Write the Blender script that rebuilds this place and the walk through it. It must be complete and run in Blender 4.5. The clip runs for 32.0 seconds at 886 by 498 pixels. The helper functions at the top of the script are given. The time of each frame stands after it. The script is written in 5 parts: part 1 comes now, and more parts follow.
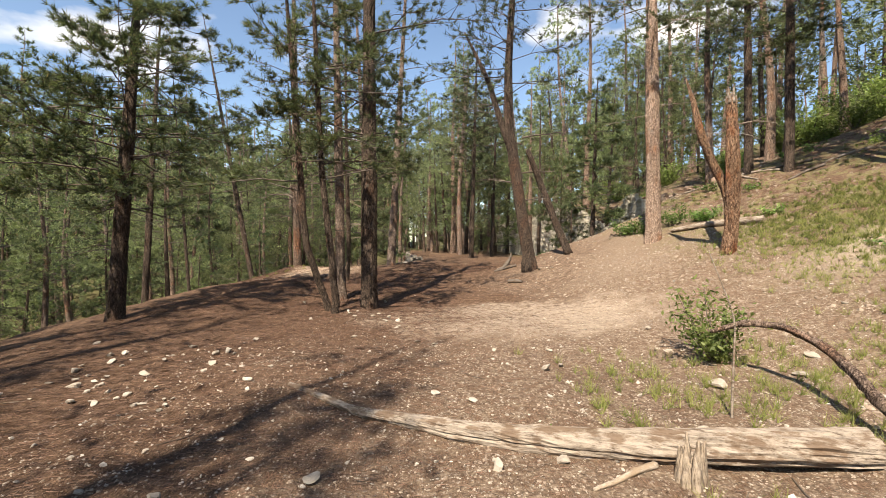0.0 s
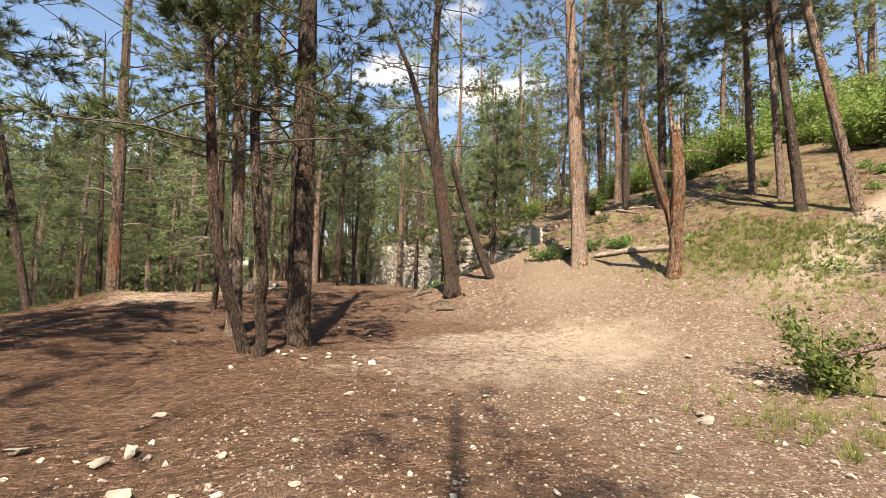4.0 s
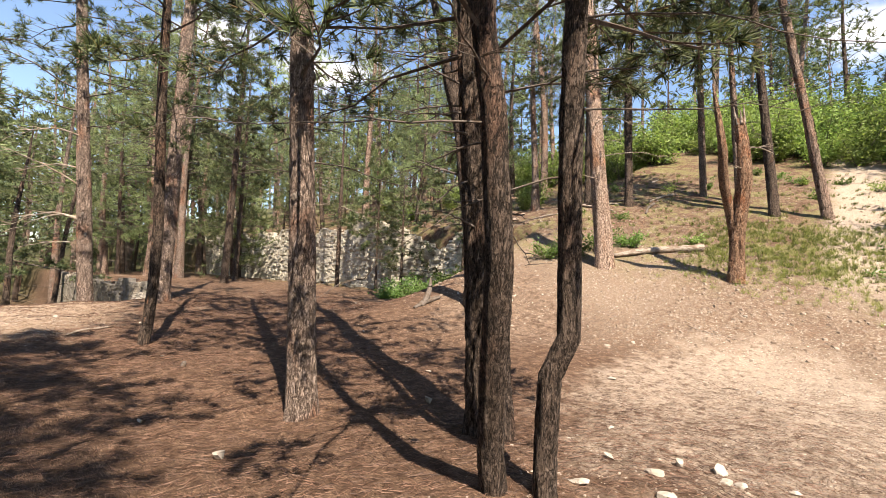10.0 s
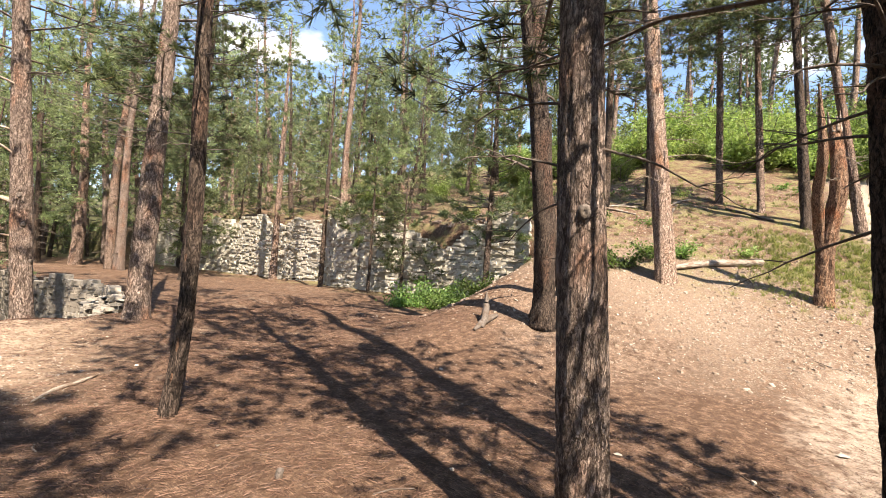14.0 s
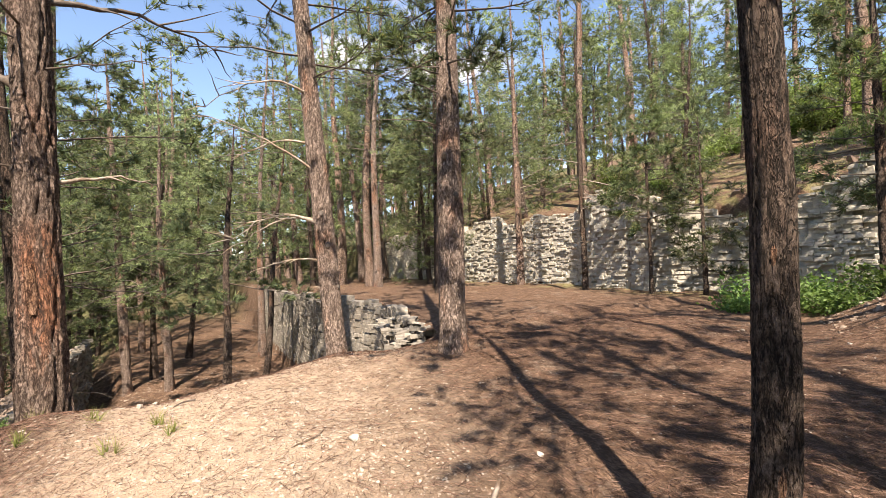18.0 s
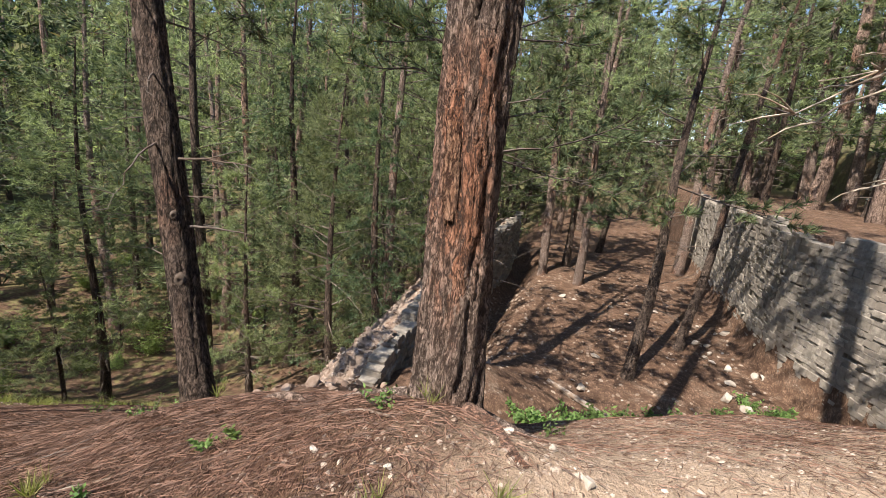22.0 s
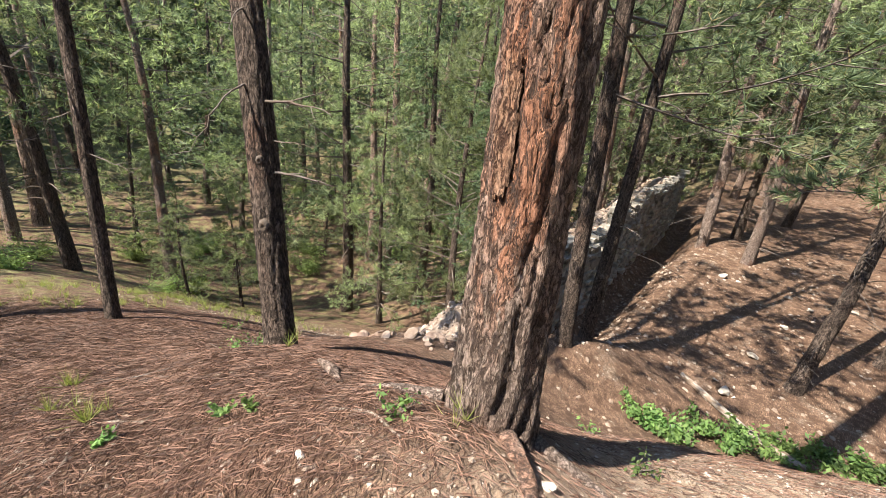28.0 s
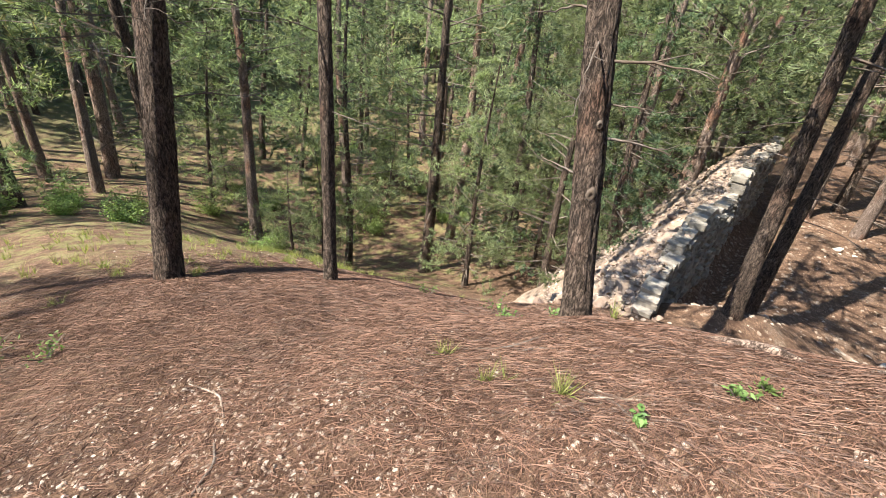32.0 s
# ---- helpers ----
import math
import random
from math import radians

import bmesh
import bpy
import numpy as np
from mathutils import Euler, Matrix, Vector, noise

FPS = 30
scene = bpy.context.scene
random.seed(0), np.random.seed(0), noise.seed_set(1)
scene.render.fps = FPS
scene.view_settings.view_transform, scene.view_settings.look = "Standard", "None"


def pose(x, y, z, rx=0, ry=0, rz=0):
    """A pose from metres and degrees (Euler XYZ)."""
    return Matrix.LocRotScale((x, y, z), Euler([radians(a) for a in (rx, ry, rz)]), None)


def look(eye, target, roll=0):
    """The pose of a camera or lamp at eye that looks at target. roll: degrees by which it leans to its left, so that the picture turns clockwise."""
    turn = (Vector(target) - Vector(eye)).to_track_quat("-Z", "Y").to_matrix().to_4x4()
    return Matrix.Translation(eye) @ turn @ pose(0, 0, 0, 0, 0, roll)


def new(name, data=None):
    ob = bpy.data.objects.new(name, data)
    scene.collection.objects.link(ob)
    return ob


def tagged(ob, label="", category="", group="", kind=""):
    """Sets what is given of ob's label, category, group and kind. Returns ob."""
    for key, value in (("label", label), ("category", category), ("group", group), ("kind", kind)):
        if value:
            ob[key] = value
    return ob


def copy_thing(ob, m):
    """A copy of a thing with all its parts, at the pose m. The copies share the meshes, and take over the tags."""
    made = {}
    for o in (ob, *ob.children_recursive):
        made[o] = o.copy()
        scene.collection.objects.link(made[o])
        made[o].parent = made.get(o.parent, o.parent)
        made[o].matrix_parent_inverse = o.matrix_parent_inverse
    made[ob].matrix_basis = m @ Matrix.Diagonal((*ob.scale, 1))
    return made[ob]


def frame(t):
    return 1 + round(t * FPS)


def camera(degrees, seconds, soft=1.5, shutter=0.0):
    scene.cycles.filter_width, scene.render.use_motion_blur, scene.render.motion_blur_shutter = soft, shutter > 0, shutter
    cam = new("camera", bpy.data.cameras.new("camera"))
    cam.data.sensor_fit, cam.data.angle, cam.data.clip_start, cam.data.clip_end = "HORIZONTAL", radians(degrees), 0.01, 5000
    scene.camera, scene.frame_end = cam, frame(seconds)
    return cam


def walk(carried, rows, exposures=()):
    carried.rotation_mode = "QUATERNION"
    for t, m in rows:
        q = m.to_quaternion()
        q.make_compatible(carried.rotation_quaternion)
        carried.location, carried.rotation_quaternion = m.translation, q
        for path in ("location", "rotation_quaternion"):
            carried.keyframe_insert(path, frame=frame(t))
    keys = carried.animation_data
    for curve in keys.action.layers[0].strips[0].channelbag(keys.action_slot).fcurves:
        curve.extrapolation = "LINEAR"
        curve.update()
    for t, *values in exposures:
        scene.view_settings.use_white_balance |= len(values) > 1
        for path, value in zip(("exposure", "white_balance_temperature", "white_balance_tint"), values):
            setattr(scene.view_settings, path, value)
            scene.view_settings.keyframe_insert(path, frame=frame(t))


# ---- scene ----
FOV = 90.0
cam = camera(FOV, 32.0, soft=0.5)
# seconds, place, turns about x, y and z in degrees
PATH = [
    (0, -1.192, 0.659, 1.797, 88.94, -0.53, -4.35),
    (0.5, -1.384, 1.077, 1.746, 89.81, -0.90, -6.91),
    (1, -1.618, 1.468, 1.686, 90.70, -1.31, -10.19),
    (1.5, -1.896, 1.875, 1.616, 91.73, -1.68, -13.93),
    (2, -2.234, 2.356, 1.517, 92.13, -2.18, -17.71),
    (2.5, -2.584, 2.816, 1.431, 92.83, -3.08, -22.63),
    (4.5, -3.712, 4.235, 1.341, 93.76, -1.66, -27.94),
    (5, -3.991, 4.651, 1.400, 93.29, -1.44, -29.03),
    (5.5, -4.274, 5.063, 1.458, 92.80, -0.87, -30.64),
    (6, -4.482, 5.483, 1.483, 92.30, -1.13, -32.31),
    (6.5, -4.637, 5.961, 1.519, 92.05, -1.45, -34.45),
    (7, -4.801, 6.426, 1.558, 92.11, -1.13, -36.30),
    (7.5, -4.904, 6.888, 1.587, 91.85, -1.28, -38.56),
    (8, -4.997, 7.352, 1.596, 91.88, -2.17, -42.10),
    (8.5, -5.038, 7.825, 1.595, 92.38, -3.02, -46.58),
    (9, -5.146, 8.306, 1.621, 92.23, -2.72, -47.88),
    (9.5, -5.271, 8.769, 1.584, 92.38, -2.56, -47.98),
    (10, -5.409, 9.193, 1.563, 92.90, -2.10, -48.16),
    (10.5, -5.491, 9.638, 1.612, 92.48, -1.99, -48.66),
    (11, -5.536, 10.085, 1.679, 92.00, -2.33, -49.60),
    (11.5, -5.596, 10.480, 1.701, 91.69, -2.35, -50.90),
    (12, -5.525, 10.843, 1.689, 91.57, -2.37, -51.17),
    (12.5, -5.470, 11.268, 1.743, 91.47, -2.61, -52.48),
    (13, -5.522, 11.648, 1.806, 91.94, -2.70, -54.18),
    (13.5, -5.543, 12.060, 1.862, 91.99, -3.72, -56.16),
    (15.5, -5.417, 13.462, 2.013, 91.01, -2.46, -54.22),
    (16, -5.463, 13.956, 2.045, 90.52, -1.45, -52.61),
    (17, -5.540, 15.018, 2.051, 89.48, -0.32, -47.78),
    (18, -5.238, 15.976, 1.839, 91.48, 2.05, -31.01),
    (18.5, -5.316, 16.597, 1.850, 90.95, 1.11, -29.43),
    (19, -5.381, 17.160, 1.851, 90.28, 0.06, -26.54),
    (19.5, -5.461, 17.703, 1.862, 88.84, -0.65, -22.77),
    (20, -5.501, 18.058, 1.869, 87.19, -1.82, -15.46),
    (20.5, -5.475, 18.243, 1.904, 84.95, -2.94, -6.68),
    (21, -5.573, 18.704, 1.890, 82.00, -4.61, 4.00),
    (21.5, -5.684, 18.949, 1.895, 79.78, -5.45, 9.65),
    (22, -5.758, 19.360, 1.855, 76.19, -5.75, 18.39),
    (22.5, -5.853, 19.567, 1.830, 73.41, -4.90, 23.16),
    (23, -5.899, 19.738, 1.806, 71.25, -4.77, 27.31),
    (23.5, -5.903, 19.839, 1.805, 69.50, -4.50, 30.91),
    (24, -5.869, 19.909, 1.823, 68.53, -4.74, 32.98),
    (24.5, -5.842, 19.941, 1.814, 68.39, -4.61, 33.07),
    (25, -5.696, 20.056, 1.837, 68.69, -4.24, 32.42),
    (25.5, -5.471, 20.121, 1.890, 69.05, -3.80, 31.93),
    (27.5, -5.516, 20.252, 1.887, 68.38, -5.88, 32.56),
    (28, -5.617, 20.073, 1.884, 67.47, -5.51, 38.04),
    (28.5, -5.811, 19.740, 1.918, 66.94, -4.89, 44.62),
    (29, -6.092, 19.528, 1.924, 66.46, -4.92, 44.26),
    (29.5, -6.382, 19.411, 1.891, 66.17, -4.88, 44.09),
    (30, -6.698, 19.253, 1.843, 66.03, -5.03, 43.72),
    (30.5, -6.939, 19.098, 1.781, 65.68, -5.24, 43.10),
    (31, -7.143, 19.007, 1.732, 64.75, -5.69, 42.33),
    (31.5, -7.313, 18.864, 1.708, 63.50, -6.34, 41.67),
    (32, -7.497, 18.712, 1.667, 62.17, -6.32, 40.21),
]
walk(cam, [(t, pose(x, y, z, rx, ry, rz)) for t, x, y, z, rx, ry, rz in PATH],
     [(0.0, 1.26, 8100, 11), (6.0, 1.50, 8300, 13), (9.0, 1.52, 7900, 14), (13.0, 1.92, 7900, 14), (17.0, 1.76, 7900, 15), (20.0, 1.54, 7500, 15), (22.0, 1.44, 7100, 14), (24.0, 1.86, 7100, 12), (28.0, 2.06, 7000, 10), (32.0, 2.12, 7000, 9)])

# ---- world, sun ----
SUN_AZ = math.atan2(-0.42, -0.90)      # the way to the sun, seen from above
SUN_EL = radians(52)
world = bpy.data.worlds.new("sky")
scene.world = world
world.use_nodes = True
wn = world.node_tree.nodes
sky = wn.new("ShaderNodeTexSky")
sky.sky_type, sky.sun_disc = "NISHITA", False
sky.sun_elevation, sky.sun_rotation = SUN_EL, SUN_AZ
sky.air_density, sky.dust_density = 1.0, 0.3
# thin bright clouds drawn into the sky's upper half
tc = wn.new("ShaderNodeTexCoord")
cmap = wn.new("ShaderNodeMapping")
cmap.inputs["Scale"].default_value = (1.3, 1.3, 3.2)
cn = wn.new("ShaderNodeTexNoise")
cn.inputs["Scale"].default_value, cn.inputs["Detail"].default_value = 2.2, 6
cr = wn.new("ShaderNodeMapRange")
cr.inputs["From Min"].default_value, cr.inputs["From Max"].default_value = 0.56, 0.72
cm = wn.new("ShaderNodeMixRGB")
cm.inputs["Color2"].default_value = (8.0, 8.2, 8.5, 1)
wl = world.node_tree.links
wl.new(tc.outputs["Generated"], cmap.inputs["Vector"])
wl.new(cmap.outputs["Vector"], cn.inputs["Vector"])
wl.new(cn.outputs["Fac"], cr.inputs["Value"])
wl.new(cr.outputs["Result"], cm.inputs["Fac"])
tint = wn.new("ShaderNodeMixRGB")
tint.blend_type = "MULTIPLY"
tint.inputs["Fac"].default_value, tint.inputs["Color2"].default_value = 1.0, (0.86, 1.0, 1.15, 1)
wl.new(sky.outputs["Color"], tint.inputs["Color1"])
wl.new(tint.outputs["Color"], cm.inputs["Color1"])
wl.new(cm.outputs["Color"], wn["Background"].inputs["Color"])
wn["Background"].inputs["Strength"].default_value = 0.089
sun_lamp = bpy.data.lights.new("sun", "SUN")
sun_lamp.energy, sun_lamp.angle, sun_lamp.color = 4.7, radians(0.53), (1.0, 0.95, 0.87)
sun = new("sun", sun_lamp)
sun.matrix_world = look((0, 0, 60), Vector((0, 0, 60)) - Vector((math.sin(SUN_AZ) * math.cos(SUN_EL), math.cos(SUN_AZ) * math.cos(SUN_EL), math.sin(SUN_EL))))

# ---- materials ----
def material(name, rough=0.9, metal=0.0):
    m = bpy.data.materials.new(name)
    m.use_nodes = True
    b = m.node_tree.nodes["Principled BSDF"]
    b.inputs["Roughness"].default_value, b.inputs["Metallic"].default_value = rough, metal
    b.inputs["Specular IOR Level"].default_value = 0.25
    return m, m.node_tree.nodes, m.node_tree.links, b


def noise_node(n, l, vec, scale, detail=4, rough=0.6, kind="ShaderNodeTexNoise"):
    t = n.new(kind)
    t.inputs["Scale"].default_value = scale
    if kind == "ShaderNodeTexNoise":
        t.inputs["Detail"].default_value, t.inputs["Roughness"].default_value = detail, rough
    if vec is not None:
        l.new(vec, t.inputs["Vector"])
    return t


def ramp(n, l, fac, stops):
    r = n.new("ShaderNodeValToRGB")
    e = r.color_ramp.elements
    while len(e) < len(stops):
        e.new(0.5)
    for el, (p, c) in zip(e, stops):
        el.position, el.color = p, (*c, 1)
    l.new(fac, r.inputs["Fac"])
    return r.outputs["Color"]


def mix(n, l, fac, a, b, kind="MIX"):
    x = n.new("ShaderNodeMixRGB")
    x.blend_type = kind
    for key, v in (("Fac", fac), ("Color1", a), ("Color2", b)):
        if isinstance(v, (int, float)):
            x.inputs[key].default_value = v
        elif isinstance(v, tuple):
            x.inputs[key].default_value = (*v, 1)
        else:
            l.new(v, x.inputs[key])
    return x.outputs["Color"]


def span(n, l, v, lo, hi):
    x = n.new("ShaderNodeMapRange")
    x.interpolation_type = "SMOOTHSTEP"
    x.inputs["From Min"].default_value, x.inputs["From Max"].default_value = lo, hi
    l.new(v, x.inputs["Value"])
    return x.outputs["Result"]


def calc(n, l, op, a, b):
    x = n.new("ShaderNodeMath")
    x.operation = op
    for i, v in enumerate((a, b)):
        if isinstance(v, (int, float)):
            x.inputs[i].default_value = v
        else:
            l.new(v, x.inputs[i])
    return x.outputs[0]


def bump(n, l, b, height, strength, distance):
    x = n.new("ShaderNodeBump")
    x.inputs["Strength"].default_value, x.inputs["Distance"].default_value = strength, distance
    l.new(height, x.inputs["Height"])
    l.new(x.outputs["Normal"], b.inputs["Normal"])


def stretched(n, l, sx, sy, sz, space="Object"):
    tcn = n.new("ShaderNodeTexCoord")
    mp = n.new("ShaderNodeMapping")
    mp.inputs["Scale"].default_value = (sx, sy, sz)
    l.new(tcn.outputs[space], mp.inputs["Vector"])
    return mp.outputs["Vector"]


def bark(name, furrow, plate, edge, warm, warm_amount, scar=None):
    m, n, l, b = material(name, 0.92)
    v = stretched(n, l, 1, 1, 0.23)
    big = noise_node(n, l, v, 9, 5, 0.65)
    fine = noise_node(n, l, stretched(n, l, 1, 1, 0.4), 70, 6, 0.75)
    warp = n.new("ShaderNodeVectorMath")
    warp.operation = "MULTIPLY_ADD"
    l.new(big.outputs["Color"], warp.inputs[0])
    warp.inputs[1].default_value = (0.17, 0.17, 0.12)
    l.new(v, warp.inputs[2])
    cells = noise_node(n, l, warp.outputs[0], 31, kind="ShaderNodeTexVoronoi")
    cells.feature = "DISTANCE_TO_EDGE"
    crack = noise_node(n, l, warp.outputs[0], 34, 4, 0.7)
    g1 = span(n, l, cells.outputs["Distance"], 0.0, 0.10)
    g2 = span(n, l, crack.outputs["Fac"], 0.34, 0.50)
    groove = calc(n, l, "MULTIPLY", calc(n, l, "ADD", calc(n, l, "MULTIPLY", g1, 0.85), 0.15), g2)
    tone = ramp(n, l, big.outputs["Fac"], [(0.25, plate), (0.5, edge), (0.75, plate)])
    patch = noise_node(n, l, stretched(n, l, 1, 1, 0.5), 2.3, 3, 0.5)
    pw = calc(n, l, "MULTIPLY", span(n, l, patch.outputs["Fac"], 0.50, 0.66), warm_amount)
    tone = mix(n, l, pw, tone, warm)
    if scar:
        # flaked plates round one height on one side of the trunk
        (ax, ay, az), colour = scar
        tco = n.new("ShaderNodeTexCoord")
        off = n.new("ShaderNodeVectorMath")
        off.operation = "SUBTRACT"
        l.new(tco.outputs["Object"], off.inputs[0])
        off.inputs[1].default_value = (ax, ay, az)
        squash = n.new("ShaderNodeVectorMath")
        squash.operation = "MULTIPLY"
        l.new(off.outputs[0], squash.inputs[0])
        squash.inputs[1].default_value = (1, 1, 0.36)
        far_off = n.new("ShaderNodeVectorMath")
        far_off.operation = "LENGTH"
        l.new(squash.outputs[0], far_off.inputs[0])
        flakes = noise_node(n, l, warp.outputs[0], 11, kind="ShaderNodeTexVoronoi")
        bits = n.new("ShaderNodeSeparateColor")
        l.new(flakes.outputs["Color"], bits.inputs[0])
        worn = calc(n, l, "ADD", far_off.outputs["Value"], calc(n, l, "MULTIPLY", bits.outputs[0], 0.16))
        tone = mix(n, l, calc(n, l, "MULTIPLY", span(n, l, worn, 0.40, 0.18), 0.62), tone, colour)
    flake = noise_node(n, l, stretched(n, l, 1, 1, 0.45), 38, 5, 0.8)
    tone = mix(n, l, calc(n, l, "MULTIPLY", span(n, l, flake.outputs["Fac"], 0.56, 0.42), 0.7), tone, mix(n, l, 1.0, tone, (0.42, 0.38, 0.36), "MULTIPLY"))
    tone = mix(n, l, span(n, l, fine.outputs["Fac"], 0.36, 0.64), mix(n, l, 1.0, tone, (0.45, 0.42, 0.40), "MULTIPLY"), mix(n, l, 1.0, tone, (1.18, 1.18, 1.18), "MULTIPLY"))
    l.new(mix(n, l, groove, furrow, tone), b.inputs["Base Color"])
    hgt = calc(n, l, "ADD", calc(n, l, "ADD", groove, calc(n, l, "MULTIPLY", flake.outputs["Fac"], 0.7)), calc(n, l, "MULTIPLY", fine.outputs["Fac"], 0.7))
    bump(n, l, b, hgt, 1.0, 0.03)
    return m


BARK_DARK = bark("bark_dark", (0.018, 0.013, 0.010), (0.125, 0.090, 0.073), (0.185, 0.142, 0.118), (0.21, 0.098, 0.060), 0.45)
BARK_GREY = bark("bark_grey_brown", (0.085, 0.060, 0.050), (0.33, 0.245, 0.21), (0.43, 0.345, 0.30), (0.44, 0.225, 0.145), 0.8)
BARK_RED = bark("bark_red_plated", (0.045, 0.026, 0.019), (0.38, 0.265, 0.21), (0.46, 0.35, 0.295), (0.42, 0.19, 0.10), 0.5)
BARK_FLAKED = bark("bark_flaked_orange", (0.055, 0.036, 0.029), (0.25, 0.178, 0.148), (0.34, 0.265, 0.225), (0.33, 0.155, 0.095), 0.4, ((-0.05, -0.18, 1.45), (0.46, 0.17, 0.075)))
BARK_SCAR = bark("raw_orange_bark", (0.05, 0.022, 0.014), (0.34, 0.165, 0.095), (0.36, 0.22, 0.15), (0.45, 0.165, 0.065), 0.9)
BARK_PALE = bark("bark_pale_orange", (0.10, 0.060, 0.043), (0.52, 0.345, 0.26), (0.64, 0.50, 0.42), (0.50, 0.25, 0.145), 0.8)
BARK_BARE = bark("bare_orange_wood", (0.06, 0.028, 0.017), (0.42, 0.20, 0.105), (0.46, 0.31, 0.22), (0.46, 0.14, 0.05), 0.8)


def wood(name, dark, light, scale=1.0, grain=(3.4, 20, 20), worn=0.8):
    m, n, l, b = material(name, 0.85)
    v = stretched(n, l, 14 * scale, 14 * scale, 14 * scale)
    g = noise_node(n, l, stretched(n, l, *grain), 1.9, 7, 0.75)
    f = noise_node(n, l, v, 3.0, 4, 0.6)
    spots = noise_node(n, l, stretched(n, l, 3, 7, 7), 1.3, 5, 0.65)
    c = ramp(n, l, g.outputs["Fac"], [(0.38, dark), (0.47, tuple(0.72 * k for k in light)), (0.60, light)])
    c = mix(n, l, calc(n, l, "MULTIPLY", span(n, l, spots.outputs["Fac"], 0.47, 0.60), worn), c, (1.5 * dark[0], 1.3 * dark[1], 1.1 * dark[2]))
    l.new(mix(n, l, calc(n, l, "MULTIPLY", f.outputs["Fac"], 0.35), c, dark), b.inputs["Base Color"])
    bump(n, l, b, g.outputs["Fac"], 0.8, 0.015)
    return m


DEADWOOD = wood("weathered_grey_wood", (0.080, 0.058, 0.044), (0.37, 0.318, 0.272))
SPLINTERED = wood("splintered_grey_brown_wood", (0.085, 0.062, 0.046), (0.42, 0.35, 0.285), 1.0, (24, 24, 3.0), 0.4)
PALEWOOD = wood("bleached_pale_wood", (0.17, 0.14, 0.11), (0.46, 0.40, 0.335))
DARKWOOD = wood("dark_dead_twig", (0.055, 0.045, 0.038), (0.16, 0.135, 0.12))


def leaf(name, dark, light, trans=0.35, tip=None):
    m, n, l, b = material(name, 0.55)
    oi = n.new("ShaderNodeObjectInfo")
    ge = n.new("ShaderNodeNewGeometry")
    sm = noise_node(n, l, ge.outputs["Position"], 1.3, 3, 0.6)
    k = calc(n, l, "ADD", calc(n, l, "MULTIPLY", ge.outputs["Random Per Island"], 0.55), calc(n, l, "MULTIPLY", sm.outputs["Fac"], 0.5))
    c = mix(n, l, span(n, l, k, 0.2, 0.85), dark, light)
    if tip:
        c = mix(n, l, span(n, l, ge.outputs["Random Per Island"], 0.93, 0.97), c, tip)
    hs = n.new("ShaderNodeHueSaturation")
    l.new(c, hs.inputs["Color"])
    l.new(calc(n, l, "ADD", calc(n, l, "MULTIPLY", oi.outputs["Random"], 0.75), 0.55), hs.inputs["Value"])
    l.new(calc(n, l, "ADD", calc(n, l, "MULTIPLY", oi.outputs["Random"], 0.03), 0.485), hs.inputs["Hue"])
    c = hs.outputs["Color"]
    l.new(c, b.inputs["Base Color"])
    tr = n.new("ShaderNodeBsdfTranslucent")
    l.new(mix(n, l, 1.0, c, (1.12, 1.18, 0.75), "MULTIPLY"), tr.inputs["Color"])
    ms = n.new("ShaderNodeMixShader")
    ms.inputs["Fac"].default_value = trans
    l.new(b.outputs["BSDF"], ms.inputs[1])
    l.new(tr.outputs["BSDF"], ms.inputs[2])
    l.new(ms.outputs["Shader"], n["Material Output"].inputs["Surface"])
    return m


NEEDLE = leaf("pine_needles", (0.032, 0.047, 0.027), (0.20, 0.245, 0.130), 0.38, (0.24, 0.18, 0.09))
# lighter copy of the pine needles: sunlight on the crowns put into the colour
NEEDLE_SUNLIT = leaf("pine_needles_sunlit_tint", (0.060, 0.082, 0.048), (0.37, 0.43, 0.245), 0.55)
FIR = leaf("fir_needles", (0.022, 0.037, 0.022), (0.135, 0.185, 0.100), 0.35)
LEAF = leaf("broad_leaves", (0.12, 0.18, 0.06), (0.30, 0.385, 0.145), 0.5)
LEAF_LOW = leaf("low_green_leaves", (0.070, 0.128, 0.042), (0.17, 0.262, 0.085), 0.45)
MEADOW = leaf("meadow_blades", (0.075, 0.095, 0.030), (0.21, 0.235, 0.080), 0.4)
GRASS = leaf("grass_blades", (0.13, 0.17, 0.045), (0.33, 0.33, 0.13), 0.4)
LITTER = leaf("dry_pine_needles", (0.050, 0.028, 0.019), (0.34, 0.212, 0.142), 0.1)


